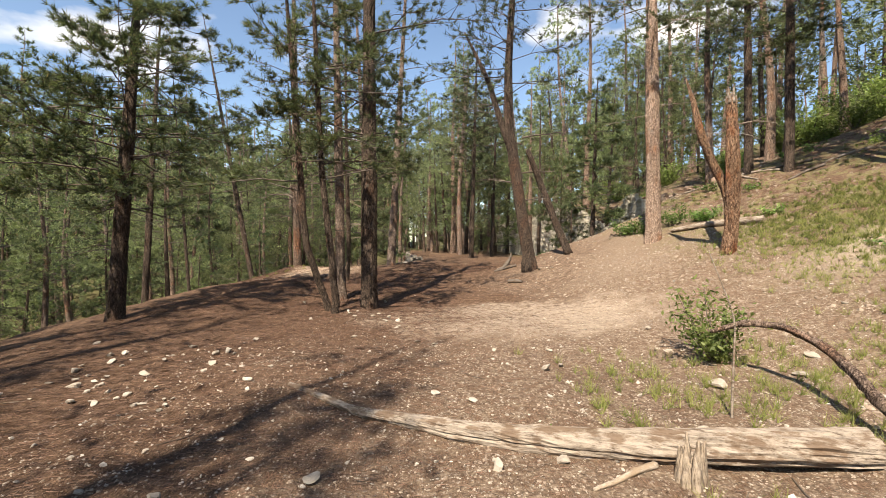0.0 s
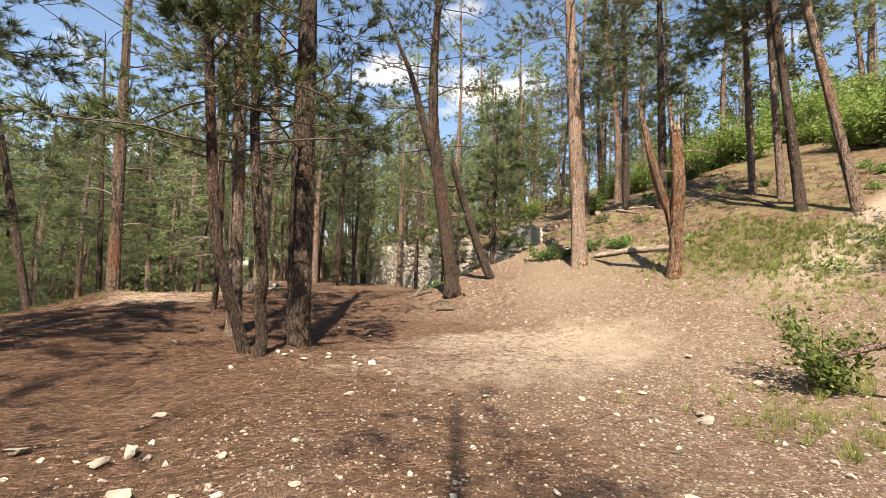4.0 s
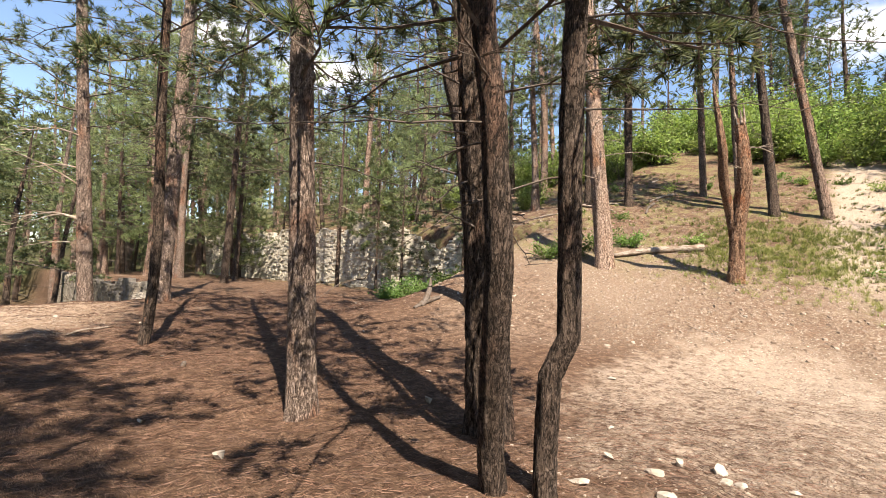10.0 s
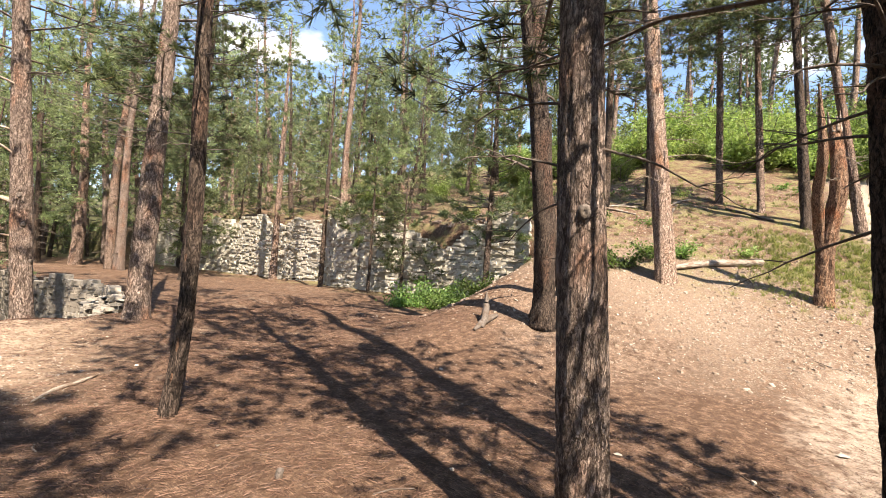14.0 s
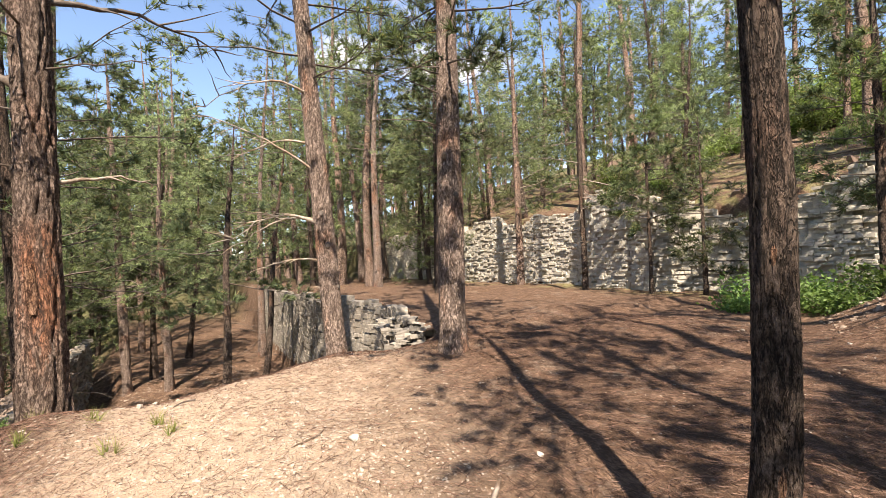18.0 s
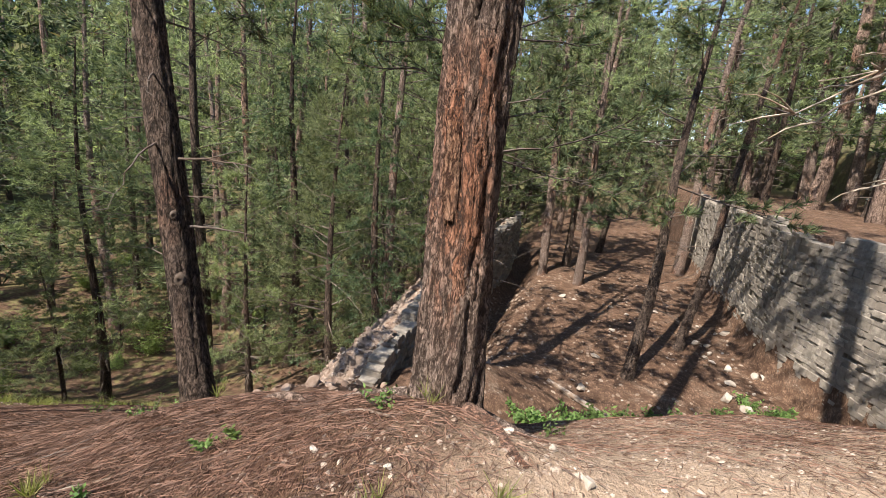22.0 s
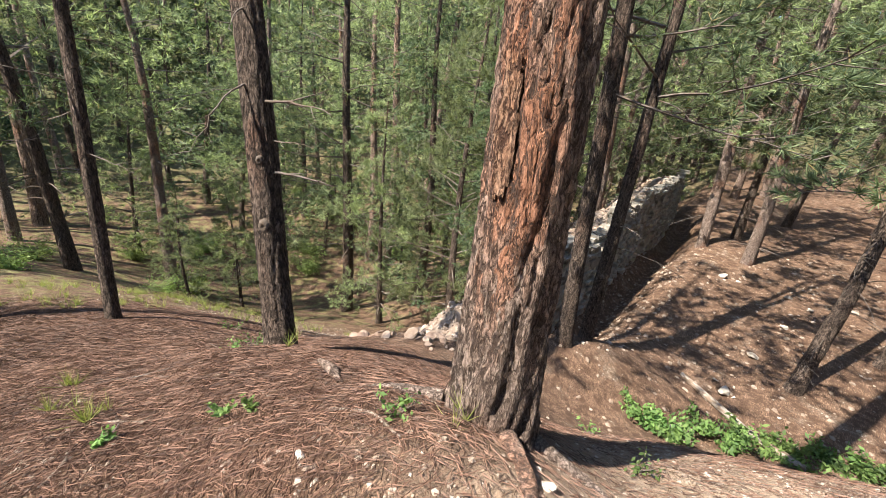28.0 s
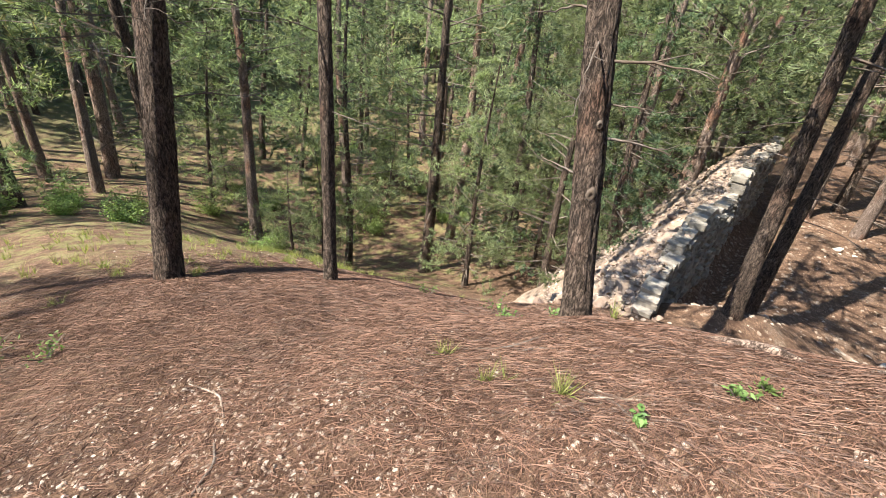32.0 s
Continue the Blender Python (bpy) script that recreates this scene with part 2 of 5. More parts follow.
def stone(name, dark, mid, light, stain):
    m, n, l, b = material(name, 0.93)
    oi = n.new("ShaderNodeObjectInfo")
    ge = n.new("ShaderNodeNewGeometry")
    a = noise_node(n, l, ge.outputs["Position"], 9, 6, 0.65)
    f = noise_node(n, l, ge.outputs["Position"], 60, 4, 0.7)
    w = noise_node(n, l, ge.outputs["Position"], 0.8, 4, 0.6)
    c = ramp(n, l, a.outputs["Fac"], [(0.3, dark), (0.5, mid), (0.72, light)])
    rnd = calc(n, l, "ADD", calc(n, l, "MULTIPLY", oi.outputs["Random"], 0.5), calc(n, l, "MULTIPLY", ge.outputs["Random Per Island"], 0.5))
    c = mix(n, l, calc(n, l, "MULTIPLY", span(n, l, rnd, 0.3, 0.8), 0.6), c, dark)
    c = mix(n, l, calc(n, l, "MULTIPLY", span(n, l, rnd, 0.28, 0.1), 0.5), c, light)
    c = mix(n, l, calc(n, l, "MULTIPLY", span(n, l, w.outputs["Fac"], 0.45, 0.7), 0.6), c, stain)
    l.new(c, b.inputs["Base Color"])
    bump(n, l, b, calc(n, l, "ADD", a.outputs["Fac"], calc(n, l, "MULTIPLY", f.outputs["Fac"], 0.4)), 0.7, 0.02)
    return m


WALLSTONE = stone("limestone_masonry", (0.33, 0.31, 0.27), (0.56, 0.53, 0.47), (0.76, 0.72, 0.64), (0.40, 0.36, 0.30))
DARKSTONE = stone("grey_lichened_masonry", (0.125, 0.115, 0.10), (0.27, 0.248, 0.218), (0.43, 0.395, 0.345), (0.21, 0.18, 0.15))
ROCK = stone("loose_limestone", (0.23, 0.20, 0.17), (0.44, 0.405, 0.36), (0.62, 0.585, 0.53), (0.31, 0.26, 0.21))
GRAVEL = stone("soil_stained_gravel", (0.14, 0.100, 0.076), (0.29, 0.232, 0.188), (0.52, 0.468, 0.41), (0.19, 0.135, 0.10))
MORTAR = stone("wall_core_rubble", (0.22, 0.20, 0.17), (0.36, 0.335, 0.29), (0.50, 0.465, 0.405), (0.27, 0.24, 0.20))
RUBBLE = stone("weathered_rubble", (0.12, 0.086, 0.068), (0.27, 0.212, 0.176), (0.47, 0.40, 0.345), (0.20, 0.13, 0.098))


def needle_lines(n, l, turn, scale, warp_by):
    """Long thin streaks lying one way, like fallen needles."""
    tcn = n.new("ShaderNodeTexCoord")
    mp = n.new("ShaderNodeMapping")
    mp.inputs["Rotation"].default_value = (0, 0, radians(turn))
    mp.inputs["Scale"].default_value = (scale, scale * 0.11, 1)
    bend = n.new("ShaderNodeVectorMath")
    bend.operation = "MULTIPLY_ADD"
    l.new(warp_by, bend.inputs[0])
    bend.inputs[1].default_value = (0.07, 0.07, 0)
    l.new(tcn.outputs["Object"], bend.inputs[2])
    l.new(bend.outputs[0], mp.inputs["Vector"])
    return noise_node(n, l, mp.outputs["Vector"], 1.0, 2, 0.5).outputs["Fac"]


def ground_material():
    m, n, l, b = material("forest_floor", 0.95)
    ge = n.new("ShaderNodeNewGeometry")
    sp = n.new("ShaderNodeSeparateXYZ")
    pos = ge.outputs["Position"]
    l.new(pos, sp.inputs[0])
    px, py, pz = sp.outputs
    wide = noise_node(n, l, pos, 0.35, 5, 0.6)
    midn = noise_node(n, l, pos, 2.2, 6, 0.7)
    fine = noise_node(n, l, pos, 24, 6, 0.75)
    clod = noise_node(n, l, pos, 8.0, 4, 0.7)
    w = calc(n, l, "MULTIPLY", calc(n, l, "SUBTRACT", wide.outputs["Fac"], 0.5), 9.0)
    w2 = calc(n, l, "MULTIPLY", calc(n, l, "SUBTRACT", midn.outputs["Fac"], 0.5), 3.5)
    # mats of needles lying three ways
    lines = [needle_lines(n, l, turn, sc, midn.outputs["Color"]) for turn, sc in ((15, 150), (72, 135), (131, 160))]
    straw = calc(n, l, "MAXIMUM", calc(n, l, "MAXIMUM", lines[0], lines[1]), lines[2])
    litter = ramp(n, l, straw, [(0.46, (0.048, 0.028, 0.019)), (0.60, (0.160, 0.098, 0.066)), (0.78, (0.37, 0.250, 0.175))])
    litter = mix(n, l, span(n, l, clod.outputs["Fac"], 0.62, 0.40), litter, (0.075, 0.043, 0.028))
    # stony soil with chips of every size
    soil = ramp(n, l, fine.outputs["Fac"], [(0.30, (0.055, 0.037, 0.026)), (0.5, (0.18, 0.130, 0.096)), (0.70, (0.36, 0.285, 0.222))])
    chips_h = None
    for sc, cut in ((28, 0.82), (62, 0.72)):
        ch = noise_node(n, l, pos, sc, kind="ShaderNodeTexVoronoi")
        bits = n.new("ShaderNodeSeparateColor")
        l.new(ch.outputs["Color"], bits.inputs[0])
        on = calc(n, l, "MULTIPLY", span(n, l, bits.outputs[0], cut, cut + 0.03), span(n, l, ch.outputs["Distance"], 0.42, 0.34))
        soil = mix(n, l, on, soil, mix(n, l, bits.outputs[1], (0.26, 0.205, 0.165), (0.62, 0.56, 0.49)))
        chips_h = on if chips_h is None else calc(n, l, "ADD", chips_h, on)
    pale = mix(n, l, 0.5, soil, (0.53, 0.445, 0.37))
    grass = ramp(n, l, fine.outputs["Fac"], [(0.30, (0.065, 0.070, 0.026)), (0.55, (0.17, 0.17, 0.065)), (0.75, (0.33, 0.28, 0.14))])
    line = calc(n, l, "SUBTRACT", px, calc(n, l, "ADD", -4.4, calc(n, l, "MULTIPLY", calc(n, l, "SUBTRACT", py, 1.0), 0.42)))
    line = calc(n, l, "SUBTRACT", line, calc(n, l, "MULTIPLY", span(n, l, py, 8.5, 11.5), 2.2))
    gravel = span(n, l, calc(n, l, "ADD", line, calc(n, l, "ADD", w, w2)), -1.2, 2.4)
    far = span(n, l, calc(n, l, "ADD", py, w2), 16.5, 19.5)
    bare = calc(n, l, "MULTIPLY", span(n, l, calc(n, l, "ADD", midn.outputs["Fac"], calc(n, l, "MULTIPLY", w, 0.03)), 0.52, 0.66), 0.75)
    gravel = mix(n, l, far, gravel, bare)
    # the pale strip along the crest, partly sunlight painted into the ground colour
    cx_ = calc(n, l, "SUBTRACT", px, calc(n, l, "ADD", -4.9, calc(n, l, "MULTIPLY", calc(n, l, "SUBTRACT", py, 20.6), 0.35)))
    crest = calc(n, l, "MULTIPLY", span(n, l, calc(n, l, "ADD", calc(n, l, "ABSOLUTE", cx_, 0), w2), 3.0, 0.4), span(n, l, calc(n, l, "ADD", py, w2), 16.8, 19.0))
    crest = calc(n, l, "MULTIPLY", crest, calc(n, l, "MAXIMUM", span(n, l, py, 23.3, 22.3), calc(n, l, "MULTIPLY", span(n, l, py, 25.2, 23.6), span(n, l, px, -6.3, -5.5))))
    upper = span(n, l, calc(n, l, "ADD", px, w), 6.0, 10.0)
    gravel = mix(n, l, upper, gravel, calc(n, l, "MULTIPLY", span(n, l, midn.outputs["Fac"], 0.42, 0.62), 0.8))
    # the trodden pale patch in the clearing
    ex = calc(n, l, "MULTIPLY", calc(n, l, "SUBTRACT", px, 1.0), 0.30)
    ey = calc(n, l, "MULTIPLY", calc(n, l, "SUBTRACT", py, 10.0), 0.52)
    d2 = calc(n, l, "ADD", calc(n, l, "MULTIPLY", ex, ex), calc(n, l, "MULTIPLY", ey, ey))
    trod = span(n, l, calc(n, l, "ADD", d2, calc(n, l, "MULTIPLY", w2, 0.7)), 1.3, 0.3)
    hillgrass = calc(n, l, "MULTIPLY", span(n, l, calc(n, l, "ADD", px, w2), 5.5, 8.5), span(n, l, calc(n, l, "ADD", midn.outputs["Fac"], calc(n, l, "MULTIPLY", w, 0.05)), 0.47, 0.60))
    westgrass = calc(n, l, "MULTIPLY", span(n, l, calc(n, l, "MULTIPLY", px, -1.0), 12.5, 15.5), span(n, l, midn.outputs["Fac"], 0.45, 0.60))
    faraway = calc(n, l, "MAXIMUM", span(n, l, calc(n, l, "ABSOLUTE", px, 0), 30, 42), span(n, l, py, 46, 60))
    bits_of_litter = span(n, l, clod.outputs["Fac"], 0.42, 0.58)
    strewn = mix(n, l, calc(n, l, "MULTIPLY", bits_of_litter, 0.75), soil, litter)
    c = mix(n, l, gravel, litter, strewn)
    # pale crest ground, lightened further to stand for the sun on it
    c = mix(n, l, calc(n, l, "MULTIPLY", crest, calc(n, l, "MULTIPLY", span(n, l, calc(n, l, "ADD", px, calc(n, l, "MULTIPLY", w2, 0.3)), -6.7, -5.6), 0.92)), c, mix(n, l, 0.52, mix(n, l, 0.5, soil, litter), (0.60, 0.47, 0.355)))
    fx = calc(n, l, "MULTIPLY", calc(n, l, "SUBTRACT", px, 5.0), 0.27)
    fy = calc(n, l, "MULTIPLY", calc(n, l, "SUBTRACT", py, 14.6), 0.36)
    f2 = calc(n, l, "ADD", calc(n, l, "MULTIPLY", fx, fx), calc(n, l, "MULTIPLY", fy, fy))
    stony = span(n, l, calc(n, l, "ADD", f2, calc(n, l, "MULTIPLY", w2, 0.8)), 1.4, 0.4)
    trod = calc(n, l, "MULTIPLY", calc(n, l, "MAXIMUM", trod, calc(n, l, "MULTIPLY", stony, 0.22)), span(n, l, clod.outputs["Fac"], 0.30, 0.55))
    c = mix(n, l, calc(n, l, "MULTIPLY", trod, 0.8), c, pale)
    c = mix(n, l, calc(n, l, "MULTIPLY", hillgrass, 0.6), c, grass)
    c = mix(n, l, calc(n, l, "MULTIPLY", westgrass, 0.7), c, grass)
    # the worn trail uphill to the east
    ty = calc(n, l, "ABSOLUTE", calc(n, l, "SUBTRACT", py, 8.65), 0)
    trail = calc(n, l, "MULTIPLY", span(n, l, calc(n, l, "ADD", ty, calc(n, l, "MULTIPLY", w2, 0.35)), 1.1, 0.45), span(n, l, px, 5.5, 8.5))
    c = mix(n, l, calc(n, l, "MULTIPLY", trail, 0.85), c, pale)
    c = mix(n, l, calc(n, l, "MULTIPLY", faraway, 0.8), c, (0.085, 0.095, 0.042))
    l.new(c, b.inputs["Base Color"])
    hh = calc(n, l, "ADD", calc(n, l, "ADD", calc(n, l, "MULTIPLY", fine.outputs["Fac"], 0.6), calc(n, l, "MULTIPLY", chips_h, 0.25)), calc(n, l, "ADD", calc(n, l, "MULTIPLY", straw, 0.15), calc(n, l, "MULTIPLY", clod.outputs["Fac"], 0.9)))
    bump(n, l, b, hh, 1.0, 0.05)
    return m


GROUND = ground_material()

# ---- mesh helpers ----
def mesh_of(name, verts, faces, mat, smooth=False):
    me = bpy.data.meshes.new(name)
    verts = np.asarray(verts, dtype=np.float32).reshape(-1, 3)
    if isinstance(faces, np.ndarray):
        k = faces.shape[1]
        me.vertices.add(len(verts))
        me.vertices.foreach_set("co", verts.ravel())
        me.loops.add(faces.size)
        me.loops.foreach_set("vertex_index", faces.ravel().astype(np.int32))
        me.polygons.add(len(faces))
        me.polygons.foreach_set("loop_start", np.arange(0, faces.size, k, dtype=np.int32))
        me.update(calc_edges=True)
    else:
        me.from_pydata(verts.tolist(), [], faces)
    me.polygons.foreach_set("use_smooth", np.full(len(me.polygons), smooth, dtype=bool))
    me.materials.append(mat)
    return me


def put(name, me, parent=None, label=""):
    ob = new(name, me)
    ob.parent = parent
    if label:
        tagged(ob, label)
    return ob


def thing(name, x, y, z, label, category, group="", kind=""):
    ob = new(name)
    ob.location = (x, y, z)
    ob.empty_display_size = 0.1
    return tagged(ob, label, category, group, kind)


def smooth01(lo, hi, v):
    t = np.clip((v - lo) / (hi - lo), 0, 1)
    return t * t * (3 - 2 * t)


def soft(v, s):
    return s * np.logaddexp(0, np.asarray(v, dtype=float) / s)


def wobble(x, y):
    return (0.05 * np.sin(1.3 * x + 0.7 * y + 1) * np.sin(0.9 * y - 0.6 * x) + 0.025 * np.sin(3.1 * x - 1.7 * y) * np.sin(2.7 * y + 1.1 * x + 2)
            + 0.012 * np.sin(7.3 * x + 3.1 * y) * np.sin(6.1 * y - 4.7 * x))


# ---- the lie of the land ----
def terrace_edge(y):
    """Where the upper terrace ends to the west, along the ruined retaining wall."""
    return np.interp(y, [22.4, 27.1, 30.2, 60], [-1.80, -0.4, -1.3, -1.3])


def low_wall_x(y):
    return -8.62 + 0.02 * (y - 24.3)


def height(x, y):
    x, y = np.asarray(x, dtype=float), np.asarray(y, dtype=float)
    yc = 22 - soft(22 - y, 0.8)
    flat = np.clip(0.012 * yc + 0.048 * soft(yc - 13.5, 1.5), -0.6, 2)
    edge = -7.8 + 1.4 * smooth01(15, 20, y)
    fall = 0.29 * (9 - soft(9 - soft(edge - x, 0.8) / 3.0, 1.5)) * 3.0
    west = flat - fall - 4.3 * smooth01(19.3, 29.5, y) * smooth01(-6.2, -8.8, x) * (1 - 0.75 * smooth01(-18, -30, x))
    brink = 21.0 + 0.95 * smooth01(-6, -3.5, x) + 0.15 * smooth01(-7.5, -9.5, x)
    gentle = 0.5 * soft(y - brink + 0.1, 0.2) + 0.45 * soft(y - brink - 2.3, 0.3)
    gentle = 3.25 - soft(3.25 - gentle, 0.25)
    east = smooth01(-7.0, -5.6, x)
    drop = gentle * east + 3.25 * smooth01(0, 4.4, y - brink) * (1 - east)
    bank = flat - fall * (1 - smooth01(23, 27, y)) - drop + 0.035 * np.clip(y - 27, 0, 20)
    trench = 0.9 * np.exp(-((x - low_wall_x(y) - 0.70) / 0.55) ** 2) * smooth01(25.6, 27.6, y) * (1 - smooth01(37, 39, y))
    side = smooth01(-0.9, 0.5, x - low_wall_x(np.clip(y, 24, 60)))
    north = smooth01(19.6, 22.0, y)
    low = west * (1 - side * north) + bank * side * north - trench
    low = low + 0.32 * soft(-32 - x, 2.0) * (1 - smooth01(-90, -140, x) * 0.5)
    low = low + 0.36 * soft(y - 54, 4.0) * (1 - smooth01(-12, 12, x)) * smooth01(-140, -70, x) * (1 - 0.6 * smooth01(90, 160, y))
    up = smooth01(-0.25, 0.25, x - terrace_edge(y)) * smooth01(21.6, 22.6, y)
    ground = low * (1 - up) + flat * up
    toe = np.clip(2 + 0.28 * (15 - y), 1.2, 6.2)
    hill = 0.40 * soft(x - toe, 0.8)
    hill = 15 - soft(15 - hill, 1.5)
    cut = smooth01(8.45, 8.8, x) * (2.75 + 0.32 * np.clip(x - 8.6, 0, 38))
    q = smooth01(16.8, 19.6, y)
    ground = ground + hill * (1 - q) + cut * q
    for bx, by, size, up_ in ((-8.2, 24.4, 1.4, 0.75), (-7.3, 26.2, 1.3, 0.75), (-6.3, 21.1, 0.9, 0.20), (-8.4, 21.8, 0.8, -0.18), (-3.1, 22.7, 0.6, 0.18), (-2.8, 12.9, 1.5, -0.06)):
        ground = ground + up_ * np.exp(-((x - bx) ** 2 + (y - by) ** 2) / size ** 2)
    return ground + wobble(x, y) * (1 + 1.5 * smooth01(30, 80, np.abs(x)))


def h1(x, y):
    return float(height(x, y))


def axis_steps(lo, hi, step, out, n):
    mid = np.arange(lo, hi, step)
    far = (np.linspace(0, 1, n + 1)[1:] ** 2.2) * out
    return np.concatenate([(lo - far)[::-1], mid, hi + far])


gx = axis_steps(-19, 19, 0.17, 380, 34)
gy = axis_steps(-1.5, 40, 0.17, 380, 34)
GX, GY = np.meshgrid(gx, gy)
gv = np.stack([GX, GY, height(GX, GY)], -1).reshape(-1, 3)
ii = np.arange(len(gx) * (len(gy) - 1)).reshape(len(gy) - 1, len(gx))[:, :-1].ravel()
gf = np.stack([ii, ii + 1, ii + 1 + len(gx), ii + len(gx)], 1)
tagged(put("ground", mesh_of("ground", gv, gf, GROUND, True)), "forest floor of brown pine needles and pale stony soil", "ground", kind="structure")


# ---- tubes, branches, needles ----
def tube(path, radii, sides):
    """Rings of vertices round a path and the quads between them."""
    path = np.asarray(path, float)
    d = np.gradient(path, axis=0)
    d /= np.linalg.norm(d, axis=1, keepdims=True) + 1e-9
    ref = np.where(np.abs(d[:, 2:3]) > 0.9, [[1.0, 0, 0]], [[0, 0, 1.0]])
    a = np.cross(d, ref)
    a /= np.linalg.norm(a, axis=1, keepdims=True) + 1e-9
    b = np.cross(d, a)
    th = np.linspace(0, 2 * np.pi, sides, endpoint=False)
    r = np.asarray(radii, float)[:, None, None]
    v = path[:, None] + r * (np.cos(th)[None, :, None] * a[:, None] + np.sin(th)[None, :, None] * b[:, None])
    n = len(path)
    i = np.arange(n - 1)[:, None] * sides + np.arange(sides)[None]
    j = np.arange(n - 1)[:, None] * sides + (np.arange(sides)[None] + 1) % sides
    f = np.stack([i, j, j + sides, i + sides], -1).reshape(-1, 4)
    return v.reshape(-1, 3), f


class Heap:
    """Collects quads or triangles into one mesh."""

    def __init__(self):
        self.v, self.f, self.n = [], [], 0

    def add(self, v, f):
        self.v.append(np.asarray(v, float))
        self.f.append(np.asarray(f) + self.n)
        self.n += len(v)

    def mesh(self, name, mat, smooth=False):
        return mesh_of(name, np.concatenate(self.v), np.concatenate(self.f), mat, smooth)


def blades(points, aim, count, length, width, spread, rng):
    """Thin triangles that fan out from each point towards its aim: tufts of needles."""
    points = np.repeat(points, count, axis=0)
    aim = np.repeat(aim, count, axis=0)
    d = aim + spread * rng.normal(size=points.shape)
    d /= np.linalg.norm(d, axis=1, keepdims=True) + 1e-9
    s = np.cross(d, rng.normal(size=points.shape))
    s /= np.linalg.norm(s, axis=1, keepdims=True) + 1e-9
    ln = length * (0.7 + 0.5 * rng.random((len(points), 1)))
    v = np.stack([points - s * width * 0.5, points + s * width * 0.5, points + d * ln], 1).reshape(-1, 3)
    return v, np.arange(len(v)).reshape(-1, 3)


def leaves(points, size, rng, flat=0.5):
    """Small diamond leaves, two triangles each."""
    k = len(points)
    n = rng.normal(size=(k, 3)) + np.array([0, 0, flat * 2])
    n /= np.linalg.norm(n, axis=1, keepdims=True)
    a = np.cross(n, rng.normal(size=(k, 3)))
    a /= np.linalg.norm(a, axis=1, keepdims=True) + 1e-9
    b = np.cross(n, a)
    s = size * (0.6 + 0.7 * rng.random((k, 1)))
    v = np.stack([points - a * s, points - b * s * 0.45, points + a * s, points + b * s * 0.45], 1).reshape(-1, 3)
    return v, np.arange(len(v)).reshape(-1, 4)


def limb_path(start, heading, length, rise, droop, steps, rng, crook=0.06):
    t = np.linspace(0, 1, steps)[:, None]
    c, s = math.cos(heading), math.sin(heading)
    p = np.array(start) + np.hstack([c * length * t, s * length * t, length * (rise * t - droop * t * t)])
    jig = np.cumsum(rng.normal(size=(steps, 3)) * crook * length / steps, axis=0)
    return p + jig * t

# ---- trees ----
def trunk_mesh(name, path, radii, sides, furrow, mat, rng, flare=0.35):
    """A trunk along a path with swelling foot and bark relief: upright ridges broken into plates."""
    v, f = tube(path, radii, sides)
    n = len(path)
    th = np.tile(np.linspace(0, 2 * np.pi, sides, endpoint=False), n)
    z = np.repeat(np.asarray(path)[:, 2] - path[0][2], sides)
    c = np.repeat(np.asarray(path), sides, axis=0)
    r = np.repeat(np.asarray(radii), sides)
    out = v - c
    ph = rng.random(6) * 6.28
    a1 = 4.5 * th + 1.5 * np.sin(2.1 * z + ph[0]) + 0.6 * np.sin(7 * z + 2 * th) + ph[1]
    a2 = 7.5 * th + 1.9 * np.sin(3.7 * z + ph[2]) + 0.7 * np.sin(11 * z - 3 * th) + ph[3]
    a3 = 6.0 * z + 2.2 * np.sin(3 * th + ph[4]) + 1.4 * np.sin(7 * th + ph[5])
    ridge = 0.9 - 2.0 * (1 - np.abs(np.sin(a1))) ** 3 - 1.5 * (1 - np.abs(np.sin(a2))) ** 3 - 0.9 * (1 - np.abs(np.sin(a3))) ** 5
    ridge += 0.7 * (rng.random(len(z)) - 0.5)
    lump = 0.05 * np.sin(2 * th + 1.1 * z + ph[5]) + 0.03 * np.sin(3 * th - 2.3 * z)
    foot = flare * np.exp(-z / 0.22) * (0.75 + 0.5 * np.sin(5 * th + ph[0]) * np.sin(3 * th + ph[2]))
    v = c + out * (1 + lump + foot)[:, None] + out / (r[:, None] + 1e-6) * (ridge * furrow)[:, None]
    return mesh_of(name, v, f, mat, True)


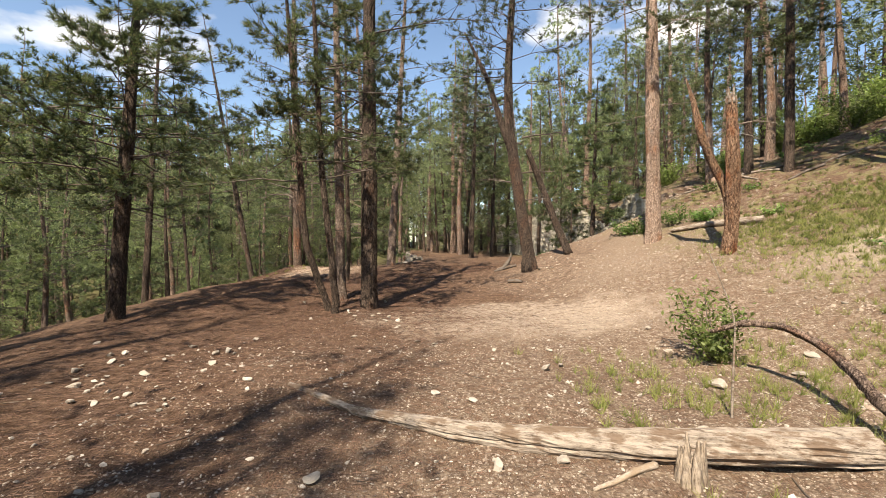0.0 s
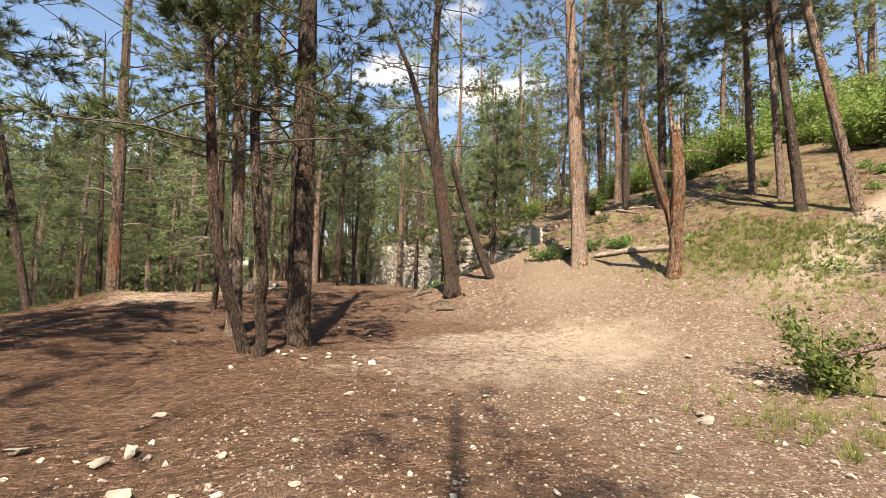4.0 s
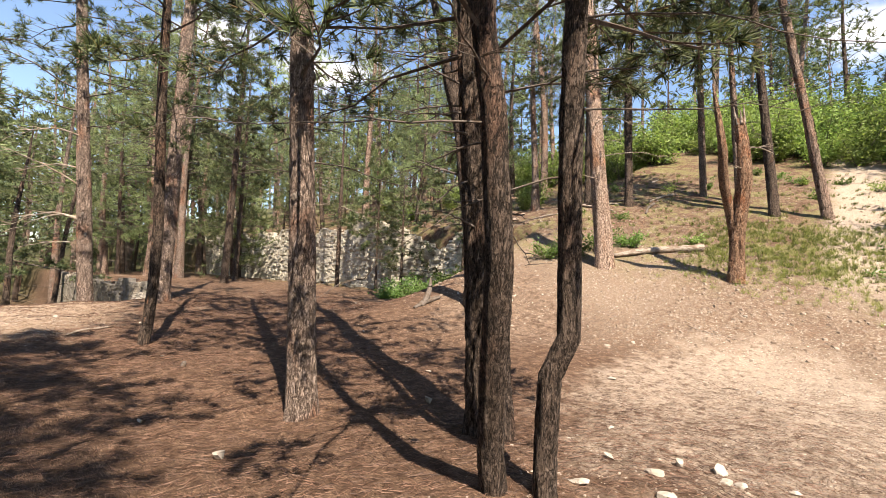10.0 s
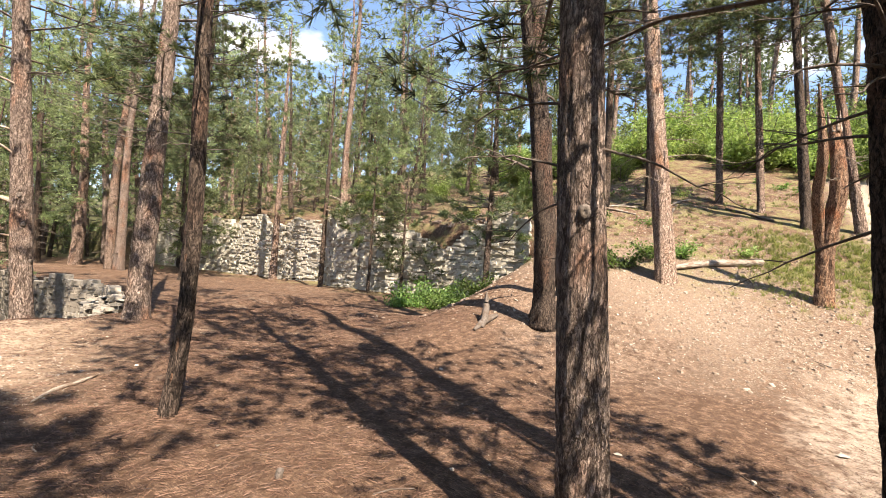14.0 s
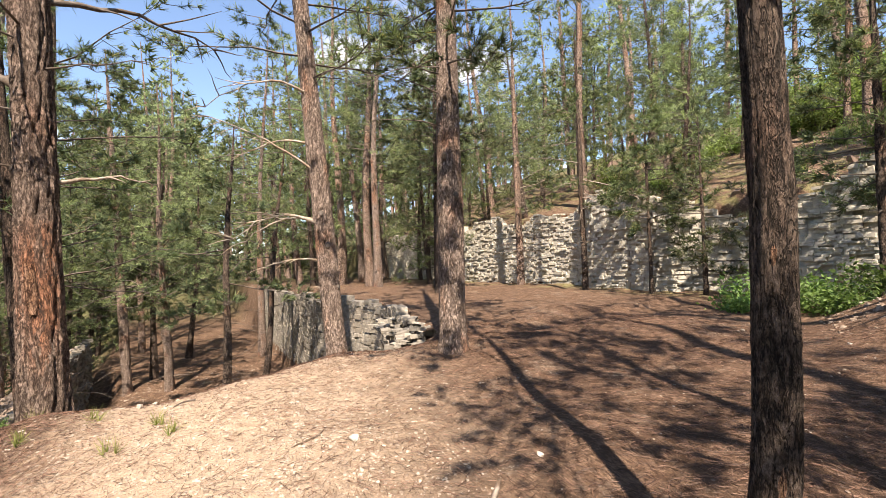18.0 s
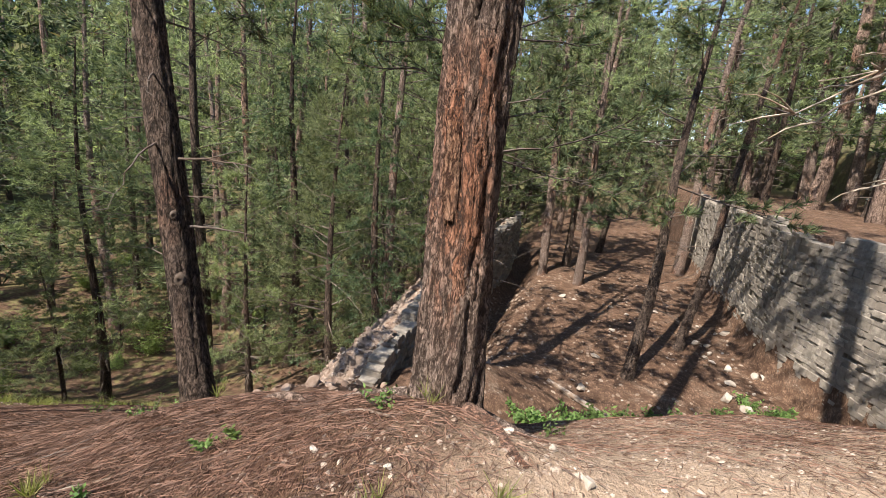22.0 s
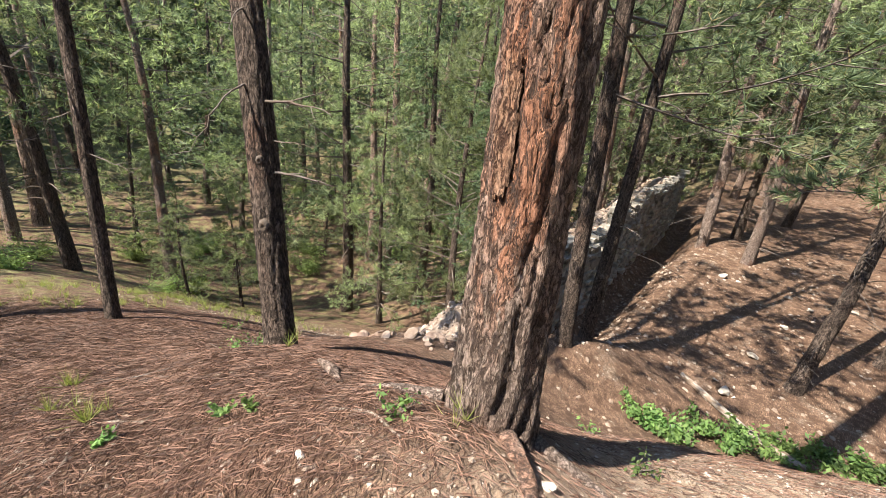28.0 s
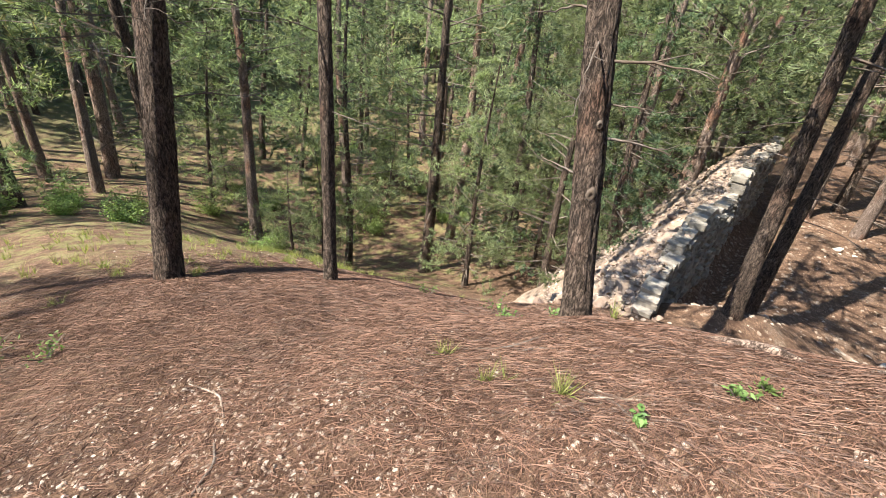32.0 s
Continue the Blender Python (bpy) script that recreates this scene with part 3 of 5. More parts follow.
def crown_parts(base, top, reach, limbs, tufts, count, length, width, rng, path_at, droop=0.25, bare=0.35, sides=4, fir=False, twiggy=True):
    """Limbs with side twigs that carry tufts of needles, between two heights of a trunk."""
    wood_heap, points, aims = [], [], []
    for i in range(limbs):
        u = (i + rng.random()) / limbs
        z = base + (top - base) * u
        full = (1 - u) ** 0.75 * (0.55 + 0.45 * min(1, u * 5 + 0.3)) if not fir else (1 - u) ** 0.9
        ln = reach * full * (0.55 + 0.75 * rng.random()) + 0.25
        a = rng.random() * 6.283
        p = limb_path(path_at(z), a, ln, rng.uniform(-0.25, 0.4) if not fir else rng.uniform(-0.25, 0.05), droop * rng.uniform(-1.0, 1.2), 6, rng, 0.28)
        heap = Heap()
        q = p if twiggy else p[[0, 2, 5]]
        heap.add(*tube(q, np.linspace(0.007 + 0.0065 * ln, 0.004, len(q)), sides))
        k = max(3, int(tufts * (0.35 + full)))
        twigs = max(2, int(2 + 3.2 * ln)) if not fir else max(3, int(5 * ln))
        each = max(1, k // (twigs + 1))
        for j in range(twigs + 1):
            if j < twigs:
                s0 = bare + (1 - bare) * (j + rng.random()) / twigs
                q0 = np.array([np.interp(s0, np.linspace(0, 1, 6), p[:, c]) for c in range(3)])
                b = a + rng.choice([-1, 1]) * rng.uniform(0.35, 1.15)
                tl = ln * rng.uniform(0.16, 0.38) * (1.15 - 0.5 * s0) + 0.08
                d = np.array([math.cos(b), math.sin(b), rng.uniform(-0.15, 0.55) if not fir else rng.uniform(-0.3, 0.05)])
                if twiggy:
                    heap.add(*tube([q0, q0 + d * tl * 0.5 + [0, 0, -0.03 * tl], q0 + d * tl], [0.009, 0.006, 0.003], 3))
            else:
                d = p[-1] - p[-2]
                tl = np.linalg.norm(d)
                q0, d = p[-2], d / (tl + 1e-9)
            s = 1.0 - 0.75 * rng.random(each) ** 1.5
            points.append(q0 + d * tl * s[:, None] + rng.normal(size=(each, 3)) * (0.025 + 0.03 * ln * (not twiggy)))
            aims.append(np.tile(d / np.linalg.norm(d) * 0.9 + [0, 0, 0.15], (each, 1)))
        wood_heap.append((np.concatenate(heap.v), np.concatenate(heap.f)))
    v, f = blades(np.concatenate(points), np.concatenate(aims), count, length, width, 0.62, rng)
    return wood_heap, v, f


def dead_branch(start, heading, length, rise, droop, radius, rng, twigs=5, sides=6):
    """A bare branch and the twigs that it carries."""
    hp, tw = Heap(), []
    p = limb_path(start, heading, length, rise, droop, 10, rng, 0.22)
    hp.add(*tube(p, np.linspace(radius, radius * 0.22, 10), sides))
    for i in range(twigs):
        k = rng.integers(3, 10)
        a = heading + rng.choice([-1, 1]) * rng.uniform(0.4, 1.1)
        w = limb_path(p[k], a, length * rng.uniform(0.15, 0.4), rng.uniform(-0.2, 0.4), rng.uniform(-0.1, 0.4), 5, rng, 0.15)
        one = Heap()
        one.add(*tube(w, np.linspace(radius * 0.4, radius * 0.1, 5), 4))
        tw.append(one)
    return hp, tw


def put_branch(tree, made, mat, label, apart=False):
    """Links a bare branch under its tree; its twigs as sub-parts, or joined to it."""
    hp, tw = made
    if not apart:
        for one in tw:
            hp.add(one.v[0], one.f[0])
    ob = put("dead_branch", hp.mesh("dead_branch", mat, True), tree, label)
    if apart:
        for one in tw:
            put("twig", one.mesh("twig", mat, True), ob)
    return ob


def pine(name, x, y, r, tall, lean, mat, label, seed, crown_base, reach=2.3, limbs=64, tufts=42, sides=24, furrow=0.012, step=0.09, dead=6, dead_from=1.8, dead_mat=None,
         dead_reach=1.3, bend=(0, 0), flare=0.35, tuft=(15, 0.175, 0.0145), group="ponderosa pines on the terrace", needles=None, knots=0, curve=None):
    """A pine of its own: trunk, live limbs with needles, dead lower branches."""
    rng = np.random.default_rng(seed)
    z0 = h1(x, y) - 0.13
    zz = np.concatenate([np.arange(0, 5.0, step), np.linspace(5.0, tall, 16)])
    px = lean[0] * zz + bend[0] * np.sin(zz * 0.9) * np.minimum(1, zz / 1.5)
    py = lean[1] * zz + bend[1] * np.sin(zz * 0.75 + 0.6) * np.minimum(1, zz / 1.5) - bend[1] * 0.0
    if curve:
        px = px + np.interp(zz, curve[0], curve[1])
        py = py + np.interp(zz, curve[0], curve[2])
    px -= px[0]
    py -= py[0]
    path = np.stack([px, py, zz], 1)
    radii = r * (1 - 0.55 * (zz / tall) - 0.40 * (zz / tall) ** 3)
    tree = thing(name, x, y, z0, label, "tree", group)
    put("trunk", trunk_mesh("trunk", path, radii, sides, furrow, mat, rng, flare), tree)

    def at(z):
        return np.array([np.interp(z, zz, px), np.interp(z, zz, py), z])
    if limbs:
        wh, v, f = crown_parts(crown_base, tall - 0.15, reach, limbs, tufts, *tuft, rng, at)
        for lv, lf in wh:
            put("limb", mesh_of("limb", lv, lf, dead_mat or DARKWOOD), tree)
        put("crown", mesh_of("crown", v, f, needles or NEEDLE), tree, "long green pine needles in tufts")
    for i in range(dead):
        z = dead_from + (crown_base + 0.8 - dead_from) * (i + rng.random()) / max(dead, 1)
        made = dead_branch(at(z), rng.random() * 6.283, dead_reach * rng.uniform(0.4, 1.2), rng.uniform(-0.15, 0.35), rng.uniform(0.0, 0.5), r * 0.045 + 0.004, rng)
        put_branch(tree, made, dead_mat or DARKWOOD, "bare dead branch", sides > 28)
    for i in range(knots):
        z, a = rng.uniform(0.7, 4.0), rng.uniform(-3.0, 0.2)
        c = at(z)
        rad = np.interp(z, zz, radii)
        t8 = np.linspace(0, 6.283, 9)[:-1]
        out, side = np.array([math.cos(a), math.sin(a), 0]), np.array([-math.sin(a), math.cos(a), 0])
        w = rng.uniform(0.018, 0.034)
        rings = [(rad - 0.015, 1.5), (rad + 0.008, 1.15), (rad + 0.018, 0.7), (rad + 0.008, 0.3)]
        v = np.concatenate([[c + out * d + side * (w * k * math.cos(q)) + np.array([0, 0, 1.4 * w * k * math.sin(q)]) for q in t8] for d, k in rings])
        f = [(8 * j + i_, 8 * j + (i_ + 1) % 8, 8 * j + 8 + (i_ + 1) % 8, 8 * j + 8 + i_) for j in range(3) for i_ in range(8)] + [tuple(range(24, 32))]
        put("knot", mesh_of("knot", v, f, DARKWOOD, True), tree, "dark knot where a branch broke off")
    return tree, at


PINES = [
    # name, x, y, radius, height, lean, bark, label, seed, crown base, other values
    ("A", -3.05, 13.05, 0.135, 13, (-0.03, 0.045), BARK_GREY, "grey-brown pine trunk standing alone in needle litter", 11, 3.3, dict(knots=6, limbs=40, sides=40, furrow=0.007, step=0.05, dead=12, dead_from=2.0, dead_reach=1.0)),
    ("B", -2.15, 11.48, 0.195, 16, (-0.012, 0.07), BARK_DARK, "thick dark furrowed pine trunk among slender ones", 12, 3.0, dict(knots=4, limbs=42, sides=56, furrow=0.016, step=0.045, dead=18, dead_from=1.9, dead_reach=0.9, reach=3.0)),
    ("C1", -2.96, 10.86, 0.08, 9, (0.0, 0.0), BARK_DARK, "slender dark pine trunk bent near the ground", 13, 2.7, dict(sides=30, furrow=0.006, step=0.05, dead=6, dead_from=2.0, reach=1.9, limbs=19, curve=([0, 0.4, 0.9, 1.6, 2.4, 3.2, 9], [0, -0.11, -0.27, -0.47, -0.57, -0.64, -1.1], [0, -0.03, -0.14, -0.3, -0.3, -0.2, -0.2]), flare=0.15)),
    ("C2", -2.82, 10.58, 0.076, 9, (0.0, 0.0), BARK_DARK, "slender dark pine trunk with an elbow at knee height", 14, 2.8, dict(sides=30, furrow=0.006, step=0.05, dead=6, dead_from=2.0, reach=1.9, limbs=19, curve=([0, 0.4, 0.9, 1.15, 2.4, 3.2, 9], [0, 0.02, -0.04, -0.02, -0.17, -0.25, -0.5], [0, 0.02, -0.03, -0.14, -0.2, -0.26, -0.5]), flare=0.1)),
    ("D", -3.435, 16.835, 0.078, 11, (-0.008, -0.022), BARK_DARK, "thin straight pine with a small orange scar", 15, 4.4, dict(curve=([0, 0.5, 1.0, 1.8, 2.6, 4.0, 11], [0, 0.05, 0.08, 0.09, 0.07, 0.03, 0.0], [0, -0.03, -0.05, -0.055, -0.04, -0.02, 0.0]), sides=36, furrow=0.004, step=0.05, dead=8, dead_from=2.4, reach=2.0, limbs=30, flare=0.12)),
    ("pine", 6.38, 13.9, 0.225, 19, (0.03, 0.1), BARK_PALE, "tall pale orange pine with flaking bark", 16, 6.2, dict(sides=36, furrow=0.010, step=0.09, dead=16, dead_from=2.4, dead_reach=2.0, dead_mat=DEADWOOD, reach=3.0)),
    ("E", -3.15, 22.66, 0.155, 15, (-0.06, 0.055), BARK_GREY, "pinkish-grey pine with long bare white branches", 17, 4.2, dict(knots=5, limbs=40, sides=40, furrow=0.008, step=0.06, dead=6, dead_from=3.6, reach=2.4)),
    ("F", -2.03, 21.12, 0.18, 15, (0.045, 0.05), BARK_GREY, "pinkish-grey pine with knots and spreading roots", 18, 3.8, dict(limbs=46, knots=9, sides=44, furrow=0.008, step=0.05, dead=8, dead_from=3.2, dead_reach=1.7, reach=2.6, flare=0.6)),
    ("H", -6.32, 21.55, 0.178, 17, (-0.03, 0.05), BARK_FLAKED, "stout pine with plated bark and a raw orange scar", 19, 3.9, dict(knots=3, limbs=36, sides=72, furrow=0.017, step=0.035, dead=5, dead_from=2.6, dead_reach=1.6, reach=3.0, flare=0.45)),
    ("L", -8.37, 21.79, 0.112, 13, (-0.21, 0.08), BARK_DARK, "dark reddish pine leaning over the bank", 20, 3.4, dict(knots=4, limbs=26, sides=40, furrow=0.008, step=0.05, dead=7, dead_from=1.6, dead_reach=0.9, reach=2.2)),
    ("N", -11, 21.35, 0.07, 11, (-0.1, 0.06), BARK_DARK, "thin blackened pine trunk on the slope", 21, 3.6, dict(sides=24, furrow=0.004, dead=5, reach=1.5, limbs=26)),
    ("M", -12.3, 20.15, 0.135, 14, (0, 0.1), BARK_DARK, "dark straight pine trunk on the crest", 22, 4.2, dict(sides=32, furrow=0.008, dead=9, dead_from=2.0, reach=1.8, limbs=28)),
    ("P1", -7.37, 25.85, 0.115, 13, (-0.05, 0.02), BARK_DARK, "reddish-brown pine leaning over the trench", 23, 3.6, dict(limbs=24, sides=30, furrow=0.007, dead=6, dead_from=1.5, reach=2.4)),
    ("P2", -7.2, 26.3, 0.095, 12, (0, 0.08), BARK_DARK, "dark pine leaning beside its twin", 24, 3.4, dict(limbs=24, sides=26, furrow=0.006, dead=7, dead_from=1.4, reach=2.2)),
    ("I", -6.74, 34.7, 0.15, 12, (-0.04, 0.01), BARK_GREY, "pine with pale bark at the edge of the lower terrace", 25, 2.6, dict(tuft=(10, 0.21, 0.021), sides=20, dead=8, dead_from=1.0, dead_reach=1.6)),
    ("J", -4.32, 28.55, 0.11, 9, (0.07, 0.27), BARK_DARK, "dark crooked juniper-like pine below the wall", 26, 3.0, dict(tuft=(10, 0.21, 0.021), sides=24, dead=10, dead_from=0.8, reach=2.0, limbs=18, bend=(0.06, 0.05))),
    ("K", -3.07, 30.53, 0.1, 9, (0.14, 0.24), BARK_DARK, "dark slim pine at the foot of the ruined wall", 27, 3.0, dict(tuft=(10, 0.21, 0.021), sides=22, dead=8, dead_from=0.9, reach=1.8, limbs=16, bend=(0.05, 0.04))),
    ("nl", -7.9, 11.3, 0.18, 9.5, (0.04, 0.05), BARK_DARK, "dark pine at the clearing's edge with drooping boughs", 30, 2.6, dict(sides=28, dead=10, dead_from=1.6, reach=2.6, limbs=100, tufts=56)),
    ("R1", 12.4, 9.45, 0.135, 17, (-0.06, 0.15), BARK_RED, "tall reddish pine beside the uphill trail", 31, 7.0, dict(tuft=(10, 0.21, 0.021), sides=24, dead=10, dead_from=3.0, group="pines on the hillside")),
    ("R2", 12.25, 10.75, 0.145, 15, (-0.045, 0.075), BARK_DARK, "dark pine on the grassy hillside", 32, 6.0, dict(tuft=(10, 0.21, 0.021), sides=20, dead=9, dead_from=2.5, group="pines on the hillside")),
    ("R5", 12.1, 15.3, 0.155, 15, (0, 0.02), BARK_DARK, "dark grey pine on the hillside", 33, 5.0, dict(tuft=(10, 0.21, 0.021), sides=20, dead=10, dead_from=2.0, group="pines on the hillside")),
    ("R6", 13.6, 11.9, 0.12, 13, (0, 0.05), BARK_RED, "thin reddish pine on the hillside", 34, 6.0, dict(tuft=(10, 0.21, 0.021), sides=18, dead=9, dead_from=2.0, group="pines on the hillside")),
    ("R7", 11.8, 16.8, 0.15, 14, (-0.03, 0), BARK_DARK, "pine above the end of the masonry wall", 35, 4.4, dict(tuft=(10, 0.21, 0.021), sides=20, dead=10, dead_from=1.6, group="pines on the hillside")),
    ("R8", 14.3, 13.2, 0.13, 15, (0, 0.03), BARK_RED, "pine on the upper hillside", 36, 6.0, dict(tuft=(10, 0.21, 0.021), sides=18, dead=8, dead_from=2.5, group="pines on the hillside")),
    ("G1", 2.9, 29.8, 0.16, 14, (0.01, -0.06), BARK_DARK, "leaning dark pine on the upper terrace", 37, 5.0, dict(tuft=(10, 0.21, 0.021), sides=20, dead=8, dead_from=2.5)),
    ("G2", 3.6, 38.5, 0.15, 12, (0.06, 0.02), BARK_DARK, "slim pine on the upper terrace", 38, 5.0, dict(tuft=(10, 0.21, 0.021), sides=16, dead=5, dead_from=2.5)),
    ("G3", 5, 33.6, 0.13, 12, (0.02, 0), BARK_DARK, "slim dark pine in front of the masonry wall", 39, 4.6, dict(tuft=(10, 0.21, 0.021), sides=18, dead=6, dead_from=2.0)),
    ("W1", 6.9, 30, 0.15, 12, (0.0, 0.0), BARK_RED, "reddish pine close to the masonry wall", 40, 3.0, dict(tuft=(10, 0.21, 0.021), sides=20, dead=14, dead_from=1.2, dead_mat=DEADWOOD, limbs=20)),
    ("W2", 6.4, 26.2, 0.1, 9, (0.0, 0.0), BARK_DARK, "small grey dead-topped pine by the wall", 41, 2.4, dict(tuft=(10, 0.21, 0.021), sides=18, dead=14, dead_from=0.9, dead_mat=DEADWOOD, limbs=14)),
    ("W3", 7, 22.6, 0.06, 4.6, (0.0, 0.0), BARK_DARK, "young green pine growing against the wall", 42, 0.7, dict(tuft=(10, 0.21, 0.021), sides=12, dead=0, reach=1.1, limbs=40, tufts=16)),
    ("W4", 7, 24.2, 0.06, 6, (0.0, 0.0), BARK_DARK, "young pine before the buttress", 43, 2.0, dict(tuft=(10, 0.21, 0.021), sides=12, dead=4, reach=1.2, limbs=30)),
    ("W5", 6.5, 18.9, 0.1, 8, (0.02, 0.0), BARK_DARK, "dense young pine at the end of the wall", 44, 1.8, dict(tuft=(10, 0.21, 0.021), sides=14, dead=3, reach=1.7, limbs=50)),
]
TREES = {}
for key, x, y, r, tall, lean, mat, label, seed, cb, more in PINES:
    TREES[key] = pine("pine_tree", x, y, r, tall, lean, mat, label, seed, cb, **more)

# ---- the snag, the leaning pair ----
def tapering(path, radii, sides, mat, rng, rough=0.05, splits=0):
    p = np.asarray(path, float)
    t = np.linspace(0, len(p) - 1, (len(p) - 1) * 7 + 1)
    q = np.stack([np.interp(t, np.arange(len(p)), p[:, j]) for j in range(3)], 1)
    k = np.array([0.25, 0.5, 0.25])
    for _ in range(3):
        q[1:-1] = k[0] * q[:-2] + k[1] * q[1:-1] + k[2] * q[2:]
    r = np.interp(t, np.arange(len(p)), radii)
    e0, e1 = (q[1] - q[0]) * 0.02, (q[-1] - q[-2]) * 0.02
    q = np.concatenate([[q[0] - 2 * e0, q[0] - e0], q, [q[-1] + e1, q[-1] + 2 * e1]])
    r = np.concatenate([[0.0005, 0.8 * r[0]], r, [0.8 * r[-1], 0.0005]])
    t = np.concatenate([[t[0], t[0]], t, [t[-1], t[-1]]])
    v, f = tube(q, r, sides)
    c = np.repeat(q, sides, axis=0)
    th = np.tile(np.linspace(0, 6.283, sides, endpoint=False), len(q))
    s = np.repeat(t, sides)
    v = c + (v - c) * (1 + rough * (np.sin(3 * th + s) + np.sin(5 * th - 1.7 * s) + rng.normal(size=len(th))))[:, None]
    for _ in range(splits):
        at_ = rng.uniform(0, 6.283) + 0.25 * np.sin(s * rng.uniform(0.3, 0.9) + rng.uniform(0, 6))
        gap = np.abs((th - at_ + np.pi) % (2 * np.pi) - np.pi)
        v = c + (v - c) * (1 - 0.30 * rng.uniform(0.5, 1) * np.clip(1 - gap / 0.16, 0, 1))[:, None]
    return mesh_of("part", v, f, mat, not splits)


rng = np.random.default_rng(3)
sx, sy = 6.60, 10.97
sz = h1(sx, sy) - 0.05
snag = thing("dead_snag", sx, sy, sz, "barkless orange forked dead trunk with a splintered grey top", "dead tree")
put("trunk", tapering([(0, 0, 0), (0.08, -0.01, 0.6), (0.09, -0.01, 1.2), (0.05, -0.07, 1.7), (-0.05, -0.17, 2.35), (-0.05, -0.15, 3.05), (-0.02, -0.06, 3.8)], [0.18, 0.155, 0.16, 0.165, 0.155, 0.13, 0.11], 20, BARK_BARE, rng, 0.03, 3), snag)
put("fork", tapering([(0.08, 0.02, 1.1), (0.0, 0.12, 1.65), (-0.32, 0.2, 2.3), (-0.66, 0.15, 3.0), (-0.80, 0.24, 3.8), (-0.98, 0.3, 4.4)], [0.12, 0.11, 0.10, 0.09, 0.06, 0.015], 14, BARK_BARE, rng), snag)
for i in range(7):
    a = i * 0.9
    put("splinter", tapering([(-0.03 + 0.08 * math.cos(a), -0.08 + 0.08 * math.sin(a), 3.65), (-0.02 + 0.10 * math.cos(a), -0.05 + 0.10 * math.sin(a), 3.85 + 0.13 * (i % 3))], [0.05, 0.01], 5, DEADWOOD, rng), snag, "grey splinter")
for a, z, ln in ((0.2, 2.9, 0.8), (2.9, 2.6, 0.5), (-0.6, 3.1, 0.9)):
    put_branch(snag, dead_branch((-0.05, -0.14, z), a, ln, 0.25, 0.3, 0.022, rng), DEADWOOD, "bare dead branch", True)

lx, ly = 2.95, 15.62
lz = h1(lx, ly) - 0.06
lean = thing("forked_pine", lx, ly, lz, "dark red forked pine leaning over its dead neighbour", "tree", "ponderosa pines on the terrace")
put("trunk", tapering([(0, 0, 0), (-0.08, -0.02, 0.6), (-0.32, -0.02, 2.0), (-0.54, 0.07, 3.6), (-0.75, 0.15, 5.0), (-0.80, 0.2, 7.0), (-0.6, 0.3, 10.5), (-0.5, 0.3, 13)], [0.30, 0.21, 0.19, 0.185, 0.16, 0.13, 0.08, 0.03], 24, BARK_DARK, rng, 0.04), lean)
put("fork", tapering([(-0.56, 0.08, 3.8), (-1.05, 0.2, 5.2), (-1.5, 0.2, 6.6), (-2.3, 0.3, 8.2)], [0.13, 0.11, 0.08, 0.03], 14, BARK_DARK, rng, 0.04), lean)
wh, v, f = crown_parts(5.2, 12.8, 2.6, 56, 22, 10, 0.20, 0.019, rng, lambda z: np.array([-0.68, 0.22, z]))
for lv, lf in wh:
    put("limb", mesh_of("limb", lv, lf, DARKWOOD), lean)
put("crown", mesh_of("crown", v, f, NEEDLE), lean, "long green pine needles in tufts")
for a, z, ln in ((2.8, 3.0, 1.5), (0.3, 3.4, 1.2), (-0.7, 2.4, 0.8), (2.2, 4.4, 1.6), (0.1, 4.6, 1.5)):
    put_branch(lean, dead_branch((-0.3, 0.13, z), a, ln, 0.3, 0.2, 0.035, rng), DARKWOOD, "bare dead branch", True)
dz = h1(4.36, 15.7) - 0.04
prop = thing("dead_tree", 4.36, 15.7, dz, "dead bare trunk propped against the forked pine", "dead tree")
put("trunk", tapering([(0, 0, 0), (-0.42, 0.14, 1.0), (-0.95, 0.22, 2.4), (-1.5, 0.05, 3.6)], [0.14, 0.125, 0.11, 0.08], 14, BARK_DARK, rng), prop)

# ---- background forest: a few kinds, many trees ----
def far_pine(name, seed, tall, base, reach, limbs, tufts, needles, barkm, fir=False, blade=(9, 0.34, 0.055)):
    r_ = np.random.default_rng(seed)
    tree = thing(name, 0, 0, -60 - seed, "tall pine in the forest beyond the clearing" if not fir else "dark spire-shaped fir in the ravine", "tree", "forest trees")
    zz = np.linspace(0, tall, 10)
    bx, by = 0.12 * np.sin(zz * 0.5 + seed), 0.12 * np.sin(zz * 0.4 + 2 * seed)
    path = np.stack([bx - bx[0], by - by[0], zz], 1)
    put("trunk", trunk_mesh("trunk", path, (0.011 * tall + 0.03) * (1 - 0.9 * zz / tall), 7, 0.004, barkm, r_, 0.25), tree)
    at = lambda z: np.array([np.interp(z, zz, path[:, 0]), np.interp(z, zz, path[:, 1]), z])
    wl_, v_, f_ = crown_parts(base, tall, reach, limbs, tufts, *blade, r_, at, fir=fir, bare=0.25 if not fir else 0.1, sides=3, droop=0.3, twiggy=False)
    wh_ = Heap()
    for lv_, lf_ in wl_:
        wh_.add(lv_, lf_)
    if not fir:
        for _ in range(9):
            wh_.add(*tube(limb_path(at(r_.uniform(0.8, base)), r_.random() * 6.28, r_.uniform(0.4, 1.4), 0.1, 0.3, 4, r_), [0.02, 0.015, 0.01, 0.004], 3))
    tagged(put("branchwork", wh_.mesh("branchwork", DARKWOOD), tree), kind="stuff")
    put("crown", mesh_of("crown", v_, f_, needles), tree)
    return tree


